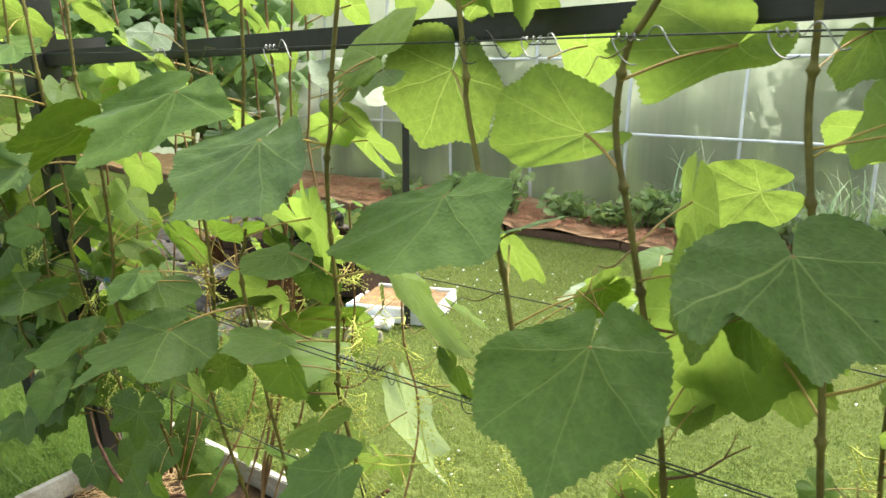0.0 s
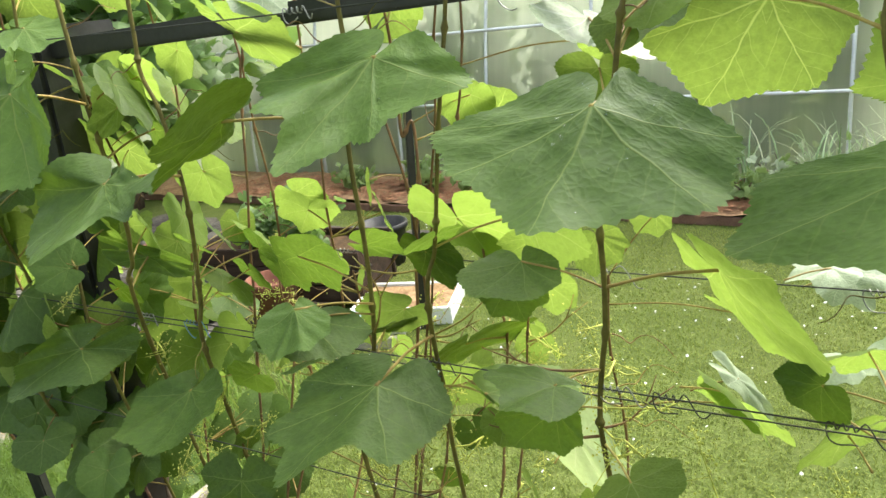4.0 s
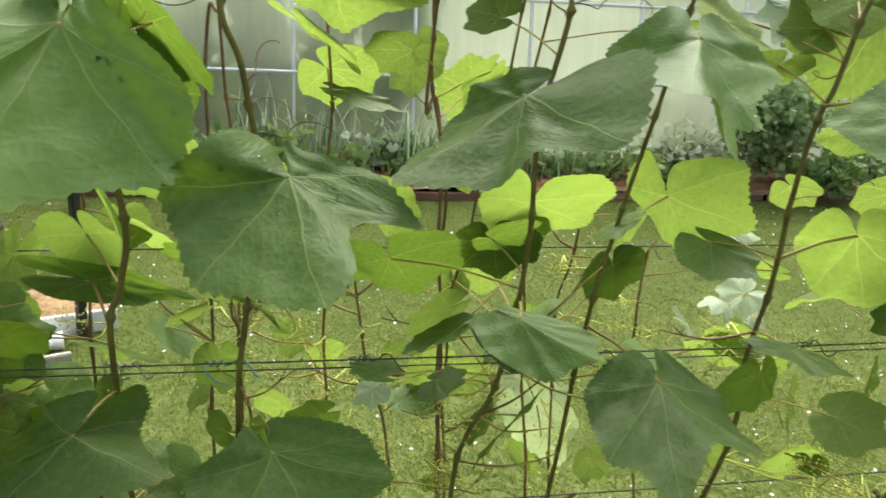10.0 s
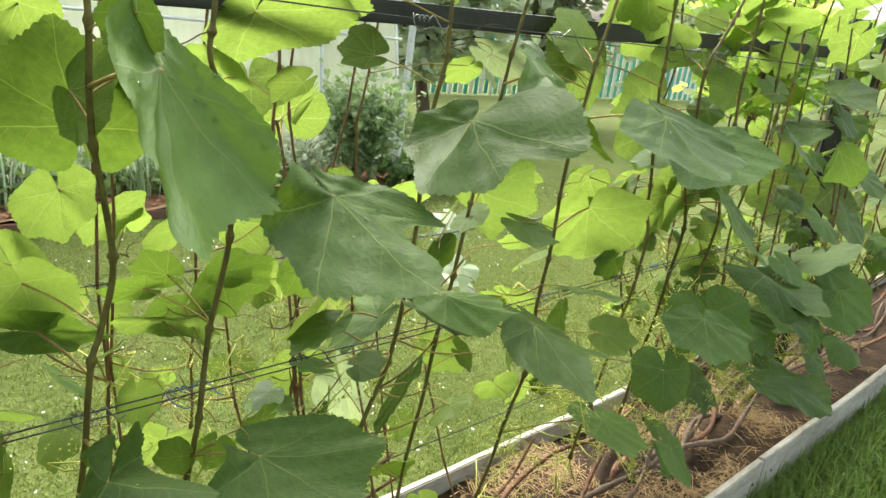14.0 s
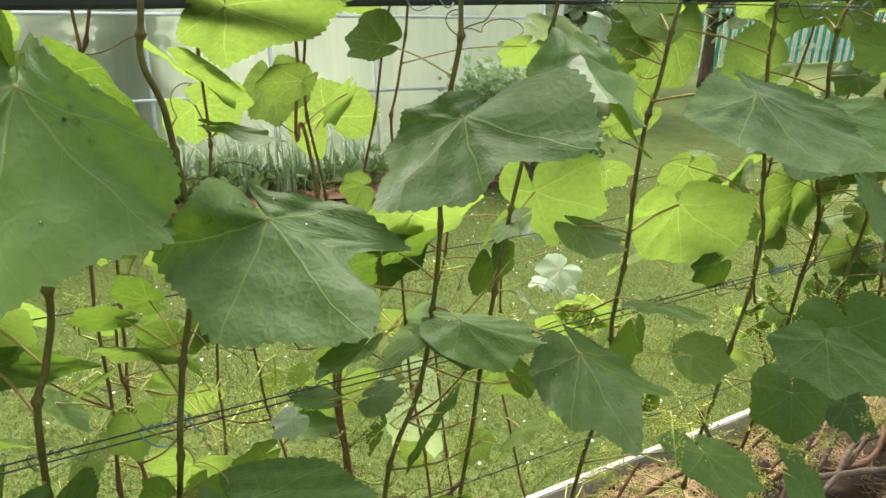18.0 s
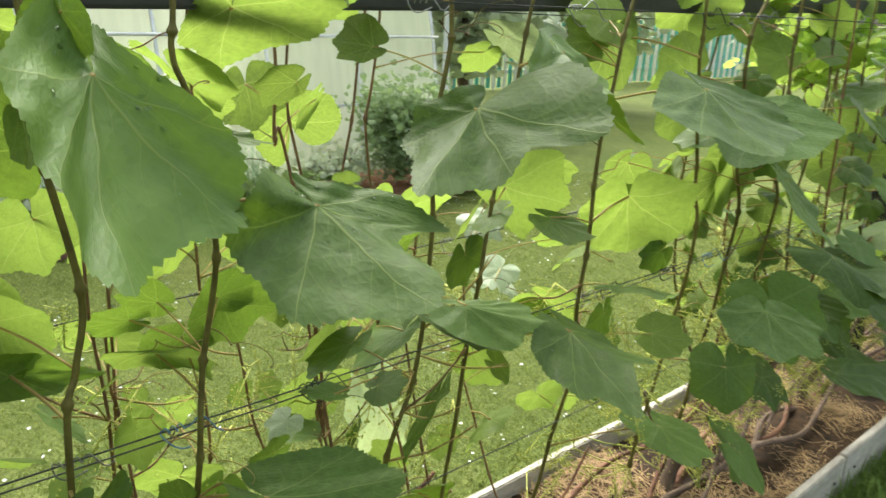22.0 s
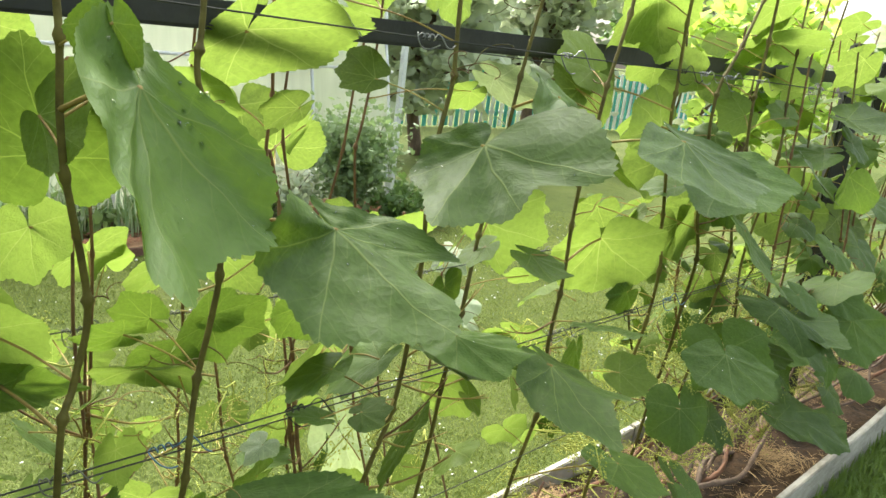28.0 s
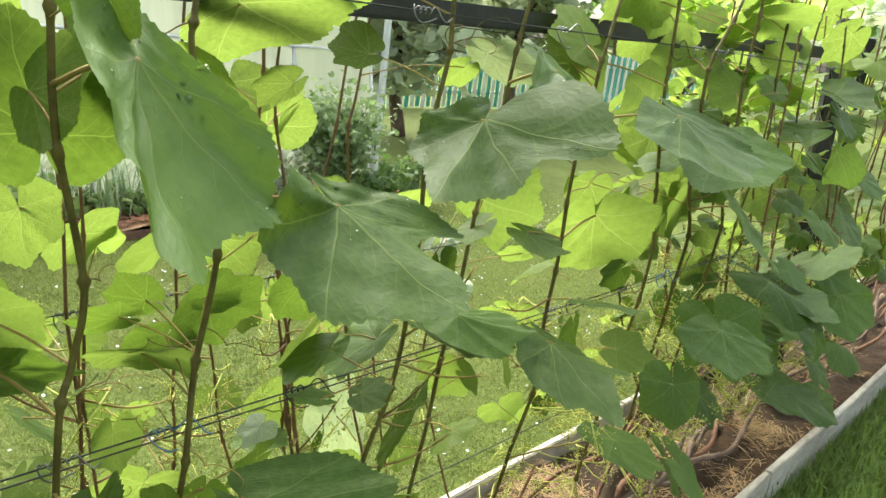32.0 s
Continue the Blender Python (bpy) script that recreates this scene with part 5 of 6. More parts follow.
shaped_leaf((0.367, -0.000, 0.659), (0.309, -0.008, 0.592), ((90, (0.366, 0.036, 0.618)),), ((90, (0.358, -0.024, 0.674)),), 0.25, 0.04, MID)
shaped_leaf((0.461, 0.200, 0.428), (0.432, 0.243, 0.422), ((90, (0.437, 0.195, 0.478)),), ((90, (0.469, 0.209, 0.400)),), 0.25, 0.04, BACKLIT)
shaped_leaf((0.561, 0.200, 0.434), (0.583, 0.181, 0.405), ((90, (0.593, 0.193, 0.447)),), ((90, (0.537, 0.197, 0.402)),), 0.25, 0.04, BACKLIT)
shaped_leaf((0.124, 0.000, 0.675), (0.080, -0.002, 0.654), ((90, (0.105, -0.019, 0.705)),), ((90, (0.132, 0.019, 0.638)),), 0.25, 0.04, MID)
shaped_leaf((-0.029, 0.000, 1.104), (0.023, -0.001, 1.040), ((90, (-0.002, -0.045, 1.107)),), ((90, (-0.045, 0.059, 1.077)),), 0.25, 0.04, MID)
shaped_leaf((-0.084, -0.100, 1.154), (-0.079, -0.110, 1.114), ((90, (-0.073, -0.122, 1.150)),), ((90, (-0.104, -0.061, 1.143)),), 0.25, 0.04, LEAF)
shaped_leaf((-0.067, 0.150, 0.715), (-0.038, 0.122, 0.684), ((90, (-0.041, 0.196, 0.689)),), ((90, (-0.075, 0.116, 0.723)),), 0.25, 0.04, LEAF)
shaped_leaf((0.300, 0.150, 0.735), (0.240, 0.144, 0.695), ((90, (0.266, 0.102, 0.775)),), ((90, (0.310, 0.183, 0.696)),), 0.25, 0.04, BACKLIT)
shaped_leaf((0.297, 0.100, 0.725), (0.230, 0.102, 0.692), ((90, (0.296, 0.174, 0.703)),), ((90, (0.284, 0.064, 0.729)),), 0.25, 0.04, LEAF)
shaped_leaf((0.414, 0.420, 0.678), (0.419, 0.437, 0.609), ((90, (0.473, 0.413, 0.678)), (140, (0.441, 0.407, 0.716)),), ((90, (0.356, 0.427, 0.675)), (140, (0.376, 0.416, 0.711)),), 0.25, 0.04, BACKLIT)
shaped_leaf((0.160, 0.200, 1.011), (0.231, 0.184, 0.991), ((90, (0.180, 0.223, 1.010)),), ((90, (0.158, 0.160, 1.005)),), 0.25, 0.04, LEAF)
shaped_leaf((0.138, 0.250, 1.029), (0.194, 0.276, 0.988), ((90, (0.191, 0.225, 1.056)),), ((90, (0.112, 0.285, 0.986)),), 0.25, 0.04, BACKLIT)
shaped_leaf((0.254, 0.300, 1.052), (0.252, 0.273, 0.990), ((90, (0.294, 0.250, 1.063)),), ((90, (0.222, 0.332, 1.026)),), 0.25, 0.04, BACKLIT)
shaped_leaf((-0.281, 0.100, 0.850), (-0.244, 0.101, 0.829), ((90, (-0.258, 0.082, 0.875)),), ((90, (-0.290, 0.118, 0.819)),), 0.25, 0.04, MID)
shaped_leaf((0.301, 0.110, 0.945), (0.279, 0.132, 0.938), ((90, (0.296, 0.117, 0.962)),), ((90, (0.301, 0.106, 0.909)),), 0.25, 0.04, BACKLIT)
shaped_leaf((0.411, 0.200, 0.864), (0.361, 0.246, 0.860), ((90, (0.390, 0.204, 0.876)),), ((90, (0.447, 0.262, 0.787)),), 0.25, 0.04, BACKLIT)
shaped_leaf((0.804, 0.200, 0.894), (0.842, 0.191, 0.868), ((90, (0.822, 0.172, 0.910)),), ((90, (0.802, 0.231, 0.857)),), 0.25, 0.04, BACKLIT)
shaped_leaf((0.870, 0.000, 0.785), (0.840, 0.017, 0.754), ((90, (0.836, 0.007, 0.801)),), ((90, (0.893, 0.002, 0.745)),), 0.25, 0.04, LEAF)
shaped_leaf((0.776, 0.150, 0.782), (0.741, 0.184, 0.777), ((90, (0.745, 0.133, 0.808)),), ((90, (0.794, 0.176, 0.756)),), 0.25, 0.04, BACKLIT)
shaped_leaf((0.466, 0.250, 0.658), (0.430, 0.243, 0.645), ((90, (0.450, 0.250, 0.685)),), ((90, (0.474, 0.247, 0.621)),), 0.25, 0.04, BACKLIT)
shaped_leaf((1.772, -0.050, 0.973), (1.728, -0.043, 0.897), ((90, (1.755, -0.042, 0.976)),), ((90, (1.866, -0.103, 0.914)),), 0.1, 0.04, MID)
shaped_leaf((1.799, -0.080, 0.699), (1.695, -0.114, 0.665), ((90, (1.819, -0.157, 0.736)),), ((90, (1.782, 0.025, 0.653)),), 0.3, 0.04, LEAF)
shaped_leaf((1.877, -0.120, 0.595), (1.854, -0.186, 0.486), ((90, (1.974, -0.181, 0.585)),), ((90, (1.779, -0.083, 0.572)),), 0.1, 0.04, LEAF)
shaped_leaf((1.425, -0.100, 0.675), (1.449, -0.232, 0.641), ((90, (1.602, -0.086, 0.681)),), ((90, (1.361, -0.128, 0.667)),), 0.2, 0.04, LEAF)
shaped_leaf((0.863, -0.200, 0.742), (0.810, -0.256, 0.694), ((90, (0.910, -0.268, 0.720)), (140, (0.909, -0.232, 0.740)),), ((90, (0.792, -0.163, 0.739)), (140, (0.838, -0.161, 0.755)),), 0.4, 0.04, LEAF)
shaped_leaf((1.402, -0.050, 0.590), (1.363, -0.136, 0.574), ((90, (1.450, -0.100, 0.593)),), ((90, (1.309, -0.031, 0.576)),), 0.2, 0.04, LEAF)
shaped_leaf((1.607, -0.030, 0.554), (1.619, -0.112, 0.518), ((90, (1.702, -0.046, 0.563)),), ((90, (1.554, -0.054, 0.534)),), 0.2, 0.04, LEAF)
shaped_leaf((0.715, -0.100, 0.705), (0.748, -0.150, 0.703), ((90, (0.760, -0.078, 0.725)),), ((90, (0.685, -0.133, 0.687)),), 0.2, 0.04, BACKLIT)
shaped_leaf((1.534, -0.100, 0.389), (1.543, -0.183, 0.365), ((90, (1.634, -0.102, 0.393)),), ((90, (1.496, -0.122, 0.381)),), 0.25, 0.04, LEAF)
shaped_leaf((1.925, -0.100, 0.256), (1.948, -0.181, 0.222), ((90, (2.005, -0.101, 0.284)),), ((90, (1.876, -0.121, 0.227)),), 0.25, 0.04, LEAF)
shaped_leaf((0.813, -0.080, 0.499), (0.780, -0.177, 0.477), ((90, (0.898, -0.111, 0.471)),), ((90, (0.738, -0.058, 0.522)),), 0.4, 0.04, LEAF)
shaped_leaf((0.969, 0.000, 0.973), (0.934, 0.049, 0.959), ((90, (1.012, 0.038, 0.986)),), ((90, (0.926, -0.015, 0.959)),), 0.25, 0.04, LEAF)
shaped_leaf((1.217, 0.000, 0.922), (1.201, 0.016, 0.875), ((90, (1.180, 0.028, 0.928)),), ((90, (1.242, -0.017, 0.892)),), 0.25, 0.04, LEAF)
shaped_leaf((1.312, 0.050, 1.101), (1.264, 0.080, 1.068), ((90, (1.301, 0.102, 1.146)),), ((90, (1.304, 0.032, 1.068)),), 0.25, 0.04, BACKLIT)
shaped_leaf((1.601, 0.100, 1.163), (1.574, 0.077, 1.220), ((90, (1.613, 0.041, 1.169)),), ((90, (1.579, 0.142, 1.181)),), 0.25, 0.04, BACKLIT)
shaped_leaf((1.422, 0.000, 1.106), (1.391, 0.040, 1.124), ((90, (1.460, 0.026, 1.137)),), ((90, (1.376, -0.003, 1.089)),), 0.25, 0.04, MID)
shaped_leaf((1.646, -0.050, 1.116), (1.685, -0.140, 1.089), ((90, (1.812, -0.036, 1.155)),), ((90, (1.608, -0.061, 1.104)),), 0.25, 0.04, MID)
shaped_leaf((1.835, -0.060, 1.045), (1.815, -0.013, 1.038), ((90, (1.848, -0.047, 1.068)),), ((90, (1.800, -0.065, 0.996)),), 0.25, 0.04, LEAF)
shaped_leaf((1.982, 0.050, 1.225), (1.907, 0.069, 1.177), ((90, (1.958, 0.089, 1.263)),), ((90, (1.989, 0.007, 1.163)),), 0.25, 0.04, BACKLIT)
shaped_leaf((1.231, 0.100, 0.889), (1.244, 0.137, 0.830), ((90, (1.287, 0.071, 0.872)),), ((90, (1.191, 0.132, 0.886)),), 0.25, 0.04, BACKLIT)
shaped_leaf((0.886, 0.100, 0.917), (0.885, 0.131, 0.862), ((90, (0.942, 0.088, 0.899)),), ((90, (0.844, 0.117, 0.916)),), 0.25, 0.04, BACKLIT)
shaped_leaf((0.638, -0.090, 0.793), (0.574, -0.115, 0.809), ((90, (0.607, -0.065, 0.795)),), ((90, (0.656, -0.166, 0.800)),), 0.3, 0.04, LEAF)
shaped_leaf((0.626, -0.070, 0.751), (0.635, -0.064, 0.694), ((90, (0.654, -0.064, 0.741)),), ((90, (0.561, -0.082, 0.728)),), 0.1, 0.04, LEAF)
shaped_leaf((1.207, 0.100, 0.859), (1.247, 0.106, 0.769), ((90, (1.271, 0.072, 0.865)),), ((90, (1.132, 0.142, 0.816)),), 0.4, 0.04, BACKLIT)
shaped_leaf((1.141, 0.100, 0.773), (1.113, 0.084, 0.740), ((90, (1.100, 0.131, 0.777)),), ((90, (1.158, 0.072, 0.757)),), 0.2, 0.04, BACKLIT)
shaped_leaf((-0.227, -0.020, 0.822), (-0.273, -0.058, 0.837), ((90, (-0.249, 0.014, 0.863)),), ((90, (-0.220, -0.059, 0.791)),), 0.25, 0.04, LEAF)
shaped_leaf((-0.216, 0.050, 0.760), (-0.176, 0.063, 0.733), ((90, (-0.185, 0.038, 0.780)),), ((90, (-0.244, 0.072, 0.722)),), 0.25, 0.04, LEAF)
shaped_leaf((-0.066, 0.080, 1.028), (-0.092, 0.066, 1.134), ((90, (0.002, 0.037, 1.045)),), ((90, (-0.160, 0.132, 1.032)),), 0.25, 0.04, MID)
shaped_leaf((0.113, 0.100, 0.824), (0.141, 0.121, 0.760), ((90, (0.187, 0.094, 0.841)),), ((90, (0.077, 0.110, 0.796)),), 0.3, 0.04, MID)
shaped_leaf((0.228, 0.120, 1.074), (0.198, 0.144, 1.044), ((90, (0.242, 0.137, 1.055)),), ((90, (0.180, 0.103, 1.090)),), 0.25, 0.04, BACKLIT)
shaped_leaf((0.211, 0.250, 0.852), (0.253, 0.228, 0.800), ((90, (0.246, 0.196, 0.886)),), ((90, (0.200, 0.279, 0.815)),), 0.25, 0.04, BACKLIT)
shaped_leaf((0.367, 0.300, 1.026), (0.331, 0.302, 0.979), ((90, (0.387, 0.337, 0.997)),), ((90, (0.333, 0.266, 1.034)),), 0.25, 0.04, BACKLIT)
shaped_leaf((0.648, 0.063, 1.082), (0.638, 0.104, 1.038), ((90, (0.599, 0.062, 1.085)),), ((90, (0.691, 0.061, 1.082)),), 0.3, 0.04, BACKLIT)
shaped_leaf((0.609, 0.150, 1.128), (0.660, 0.092, 1.090), ((90, (0.663, 0.194, 1.094)),), ((90, (0.575, 0.066, 1.146)),), 0.3, 0.04, FRUIT_LEAF)
shaped_leaf((-0.200, -0.000, 1.195), (-0.129, 0.020, 1.176), ((90, (-0.206, 0.041, 1.211)),), ((90, (-0.164, -0.053, 1.164)),), 0.25, 0.04, LEAF)
shaped_leaf((0.223, 0.050, 1.202), (0.241, 0.029, 1.164), ((90, (0.251, 0.069, 1.192)),), ((90, (0.191, 0.016, 1.202)),), 0.25, 0.04, FRUIT_LEAF)
shaped_leaf((0.664, 0.200, 0.885), (0.669, 0.200, 0.853), ((90, (0.685, 0.201, 0.883)),), ((90, (0.631, 0.199, 0.873)),), 0.25, 0.04, BACKLIT)
shaped_leaf((0.534, 0.120, 0.871), (0.490, 0.111, 0.843), ((90, (0.540, 0.153, 0.826)),), ((90, (0.514, 0.096, 0.889)),), 0.3, 0.04, BACKLIT)
shaped_leaf((0.616, 0.120, 0.880), (0.644, 0.124, 0.850), ((90, (0.643, 0.127, 0.885)),), ((90, (0.594, 0.110, 0.837)),), 0.3, 0.04, BACKLIT)
shaped_leaf((0.322, 0.050, 0.872), (0.364, 0.077, 0.855), ((90, (0.364, 0.026, 0.906)),), ((90, (0.313, 0.071, 0.849)),), 0.25, 0.04, MID)
shaped_leaf((0.204, 0.050, 0.848), (0.240, 0.082, 0.785), ((90, (0.284, 0.029, 0.876)),), ((90, (0.170, 0.064, 0.827)),), 0.25, 0.04, MID)
shaped_leaf((0.033, 0.250, 0.878), (0.052, 0.285, 0.828), ((90, (0.087, 0.258, 0.895)),), ((90, (-0.008, 0.251, 0.853)),), 0.25, 0.04, BACKLIT)
shaped_leaf((0.351, 0.150, 0.830), (0.371, 0.176, 0.763), ((90, (0.416, 0.135, 0.836)),), ((90, (0.298, 0.167, 0.815)),), 0.25, 0.04, LEAF)
shaped_leaf((-0.041, 0.100, 0.750), (-0.008, 0.098, 0.773), ((90, (-0.015, 0.133, 0.742)),), ((90, (-0.041, 0.075, 0.769)),), 0.25, 0.04, BACKLIT)
shaped_leaf((0.501, 0.100, 0.815), (0.517, 0.109, 0.759), ((90, (0.551, 0.110, 0.823)),), ((90, (0.457, 0.093, 0.793)),), 0.25, 0.04, LEAF)
shaped_leaf((1.278, -0.120, 1.024), (1.311, -0.173, 0.957), ((50, (1.348, -0.144, 0.971)), (95, (1.357, -0.093, 1.019)), (145, (1.311, -0.084, 1.047)),), ((33, (1.280, -0.165, 0.978)), (58, (1.248, -0.149, 1.007)), (82, (1.246, -0.197, 0.960)), (108, (1.210, -0.169, 1.004)), (140, (1.214, -0.138, 1.033)),), 0.3, 0.03, LEAF)
shaped_leaf((1.102, -0.090, 0.900), (1.108, -0.188, 0.800), ((45, (1.174, -0.126, 0.834)), (78, (1.178, -0.083, 0.876)), (112, (1.156, -0.052, 0.916)), (150, (1.114, -0.056, 0.929)),), ((45, (1.048, -0.176, 0.836)), (80, (1.015, -0.154, 0.872)), (112, (1.018, -0.118, 0.907)), (150, (1.077, -0.082, 0.919)),), 0.1, 0.04, LEAF)
shaped_leaf((1.009, 0.110, 0.876), (1.052, 0.127, 0.868), ((90, (1.027, 0.100, 0.903)),), ((90, (1.004, 0.133, 0.833)),), 0.25, 0.04, BACKLIT)
shaped_leaf((1.047, 0.200, 0.901), (1.015, 0.184, 0.896), ((90, (1.029, 0.222, 0.904)),), ((90, (1.057, 0.167, 0.895)),), 0.25, 0.04, LEAF)
shaped_leaf((0.093, -0.142, 1.002), (0.116, -0.270, 0.940), ((24, (0.158, -0.246, 0.969)), (41, (0.110, -0.156, 0.989)), (60, (0.212, -0.217, 0.975)), (100, (0.161, -0.139, 1.005)), (150, (0.098, -0.122, 1.023)),), ((50, (0.024, -0.217, 0.941)), (95, (-0.001, -0.162, 0.990)), (140, (0.028, -0.169, 1.041)),), 0.1, 0.02, LEAF)
shaped_leaf((0.458, -0.143, 0.791), (0.426, -0.278, 0.748), ((28, (0.475, -0.219, 0.781)), (52, (0.529, -0.228, 0.756)), (100, (0.539, -0.127, 0.763)), (145, (0.490, -0.088, 0.790)),), ((50, (0.375, -0.224, 0.760)), (95, (0.373, -0.161, 0.788)), (145, (0.414, -0.127, 0.811)),), 0.45, 0.02, LEAF)
shaped_leaf((0.690, 0.050, 1.126), (0.656, 0.078, 1.157), ((90, (0.728, 0.064, 1.167)),), ((90, (0.651, 0.047, 1.103)),), 0.25, 0.04, BACKLIT)
shaped_leaf((1.798, 0.120, 1.196), (1.788, 0.169, 1.240), ((90, (1.850, 0.110, 1.238)),), ((90, (1.743, 0.144, 1.167)),), 0.25, 0.04, BACKLIT)
shaped_leaf((1.270, 0.120, 1.169), (1.293, 0.081, 1.134), ((90, (1.314, 0.104, 1.201)),), ((90, (1.235, 0.123, 1.128)),), 0.25, 0.04, BACKLIT)
shaped_leaf((0.949, 0.060, 1.237), (0.908, 0.088, 1.203), ((90, (0.925, 0.083, 1.274)),), ((90, (0.960, 0.046, 1.191)),), 0.2, 0.04, BACKLIT)
shaped_leaf((1.386, 0.050, 1.254), (1.465, 0.025, 1.223), ((90, (1.375, -0.055, 1.285)),), ((90, (1.422, 0.104, 1.224)),), 0.2, 0.04, BACKLIT)
shaped_leaf((1.211, 0.100, 1.247), (1.204, 0.078, 1.212), ((90, (1.242, 0.069, 1.254)),), ((90, (1.186, 0.115, 1.228)),), 0.2, 0.04, BACKLIT)
shaped_leaf((1.818, -0.000, 1.260), (1.804, 0.051, 1.187), ((90, (1.762, 0.026, 1.273)),), ((90, (1.876, -0.013, 1.222)),), 0.2, 0.04, BACKLIT)
shaped_leaf((2.112, 0.050, 0.815), (2.137, -0.043, 0.747), ((90, (2.202, 0.039, 0.831)),), ((90, (2.005, 0.030, 0.770)),), 0.2, 0.04, BACKLIT)
shaped_leaf((1.012, 0.150, 1.247), (0.986, 0.134, 1.288), ((90, (1.031, 0.108, 1.257)),), ((90, (0.989, 0.182, 1.249)),), 0.2, 0.04, BACKLIT)
shaped_leaf((1.641, -0.020, 1.027), (1.588, 0.064, 1.013), ((90, (1.690, 0.021, 1.044)),), ((90, (1.545, -0.044, 0.996)),), 0.2, 0.04, LEAF)
shaped_leaf((0.527, -0.030, 0.731), (0.614, -0.056, 0.700), ((90, (0.566, 0.109, 0.695)),), ((90, (0.563, -0.042, 0.718)),), 0.2, 0.04, MID)
leaf_on((1.177, -0.020, 0.962), (1.188, -0.040, 0.888), (0.0, 0.5, 0.6), 'back', 0, 0.50)
leaf_on((1.182, 0.050, 0.900), (1.204, 0.092, 0.787), (-0.2, 0.6, 0.6), 'back', 0, 0.90)
leaf_on((1.131, 0.080, 0.799), (1.144, 0.095, 0.739), (-0.2, 0.6, 0.6), 'back', 2, 1.00)
leaf_on((1.020, 0.100, 0.885), (0.984, 0.083, 0.847), (-0.3, 0.6, 0.6), 'back', 3, 0.70)
leaf_on((0.498, 0.300, 0.468), (0.563, 0.295, 0.318), (-0.3, -0.6, 0.6), 'pale', 0, 0.50)
leaf_on((0.686, 0.100, 1.137), (0.640, 0.056, 1.117), (0.0, -0.5, 0.8), 'pale', 0, 0.80)
leaf_on((1.113, -0.100, 0.661), (1.088, -0.169, 0.577), (-0.7, -0.3, 0.6), 'cut', 0, 1.00)
leaf_on((1.364, -0.100, 0.707), (1.429, -0.221, 0.649), (0.0, -0.5, 0.8), 'flat', 2, 0.50)
leaf_on((1.663, -0.080, 0.365), (1.747, -0.222, 0.304), (0.0, -0.5, 0.8), 'flat', 3, 0.60)
leaf_on((0.196, 0.100, 0.642), (0.168, 0.093, 0.627), (0.0, -0.5, 0.8), 'pale', 1, 0.90)
leaf_on((1.113, 0.120, 0.995), (1.100, 0.127, 0.907), (0.6, 0.3, 0.6), 'back', 2, 0.90)
leaf_on((1.359, 0.150, 0.878), (1.321, 0.157, 0.799), (0.6, 0.3, 0.6), 'back', 3, 0.90)
leaf_on((1.433, 0.120, 0.926), (1.470, 0.092, 0.841), (0.6, 0.3, 0.6), 'back', 0, 0.90)
leaf_on((1.914, 0.120, 0.827), (1.876, 0.109, 0.703), (0.7, 0.2, 0.6), 'back', 1, 0.90)
leaf_on((2.234, 0.150, 0.876), (2.252, 0.092, 0.780), (0.7, 0.2, 0.6), 'back', 2, 0.90)
leaf_on((0.868, 0.450, 0.723), (0.934, 0.430, 0.734), (0.0, -0.5, 0.9), 'pale', 1275, 0.90)
leaf_on((0.948, 0.450, 0.600), (0.889, 0.441, 0.576), (0.0, -0.5, 0.9), 'pale', 1320, 0.90)
leaf_on((0.972, 0.450, 0.551), (0.998, 0.428, 0.537), (0.0, -0.5, 0.9), 'pale', 1330, 0.90)
leaf_on((0.852, 0.400, 0.751), (0.801, 0.364, 0.749), (0.0, -0.5, 0.9), 'pale', 0, 0.70)
leaf_on((0.870, 0.400, 0.608), (0.826, 0.349, 0.623), (0.0, -0.5, 0.9), 'pale', 1, 0.60)
leaf_on((0.748, 0.300, 0.613), (0.804, 0.315, 0.553), (0.0, -0.3, 0.9), 'pale', 0, 0.35)

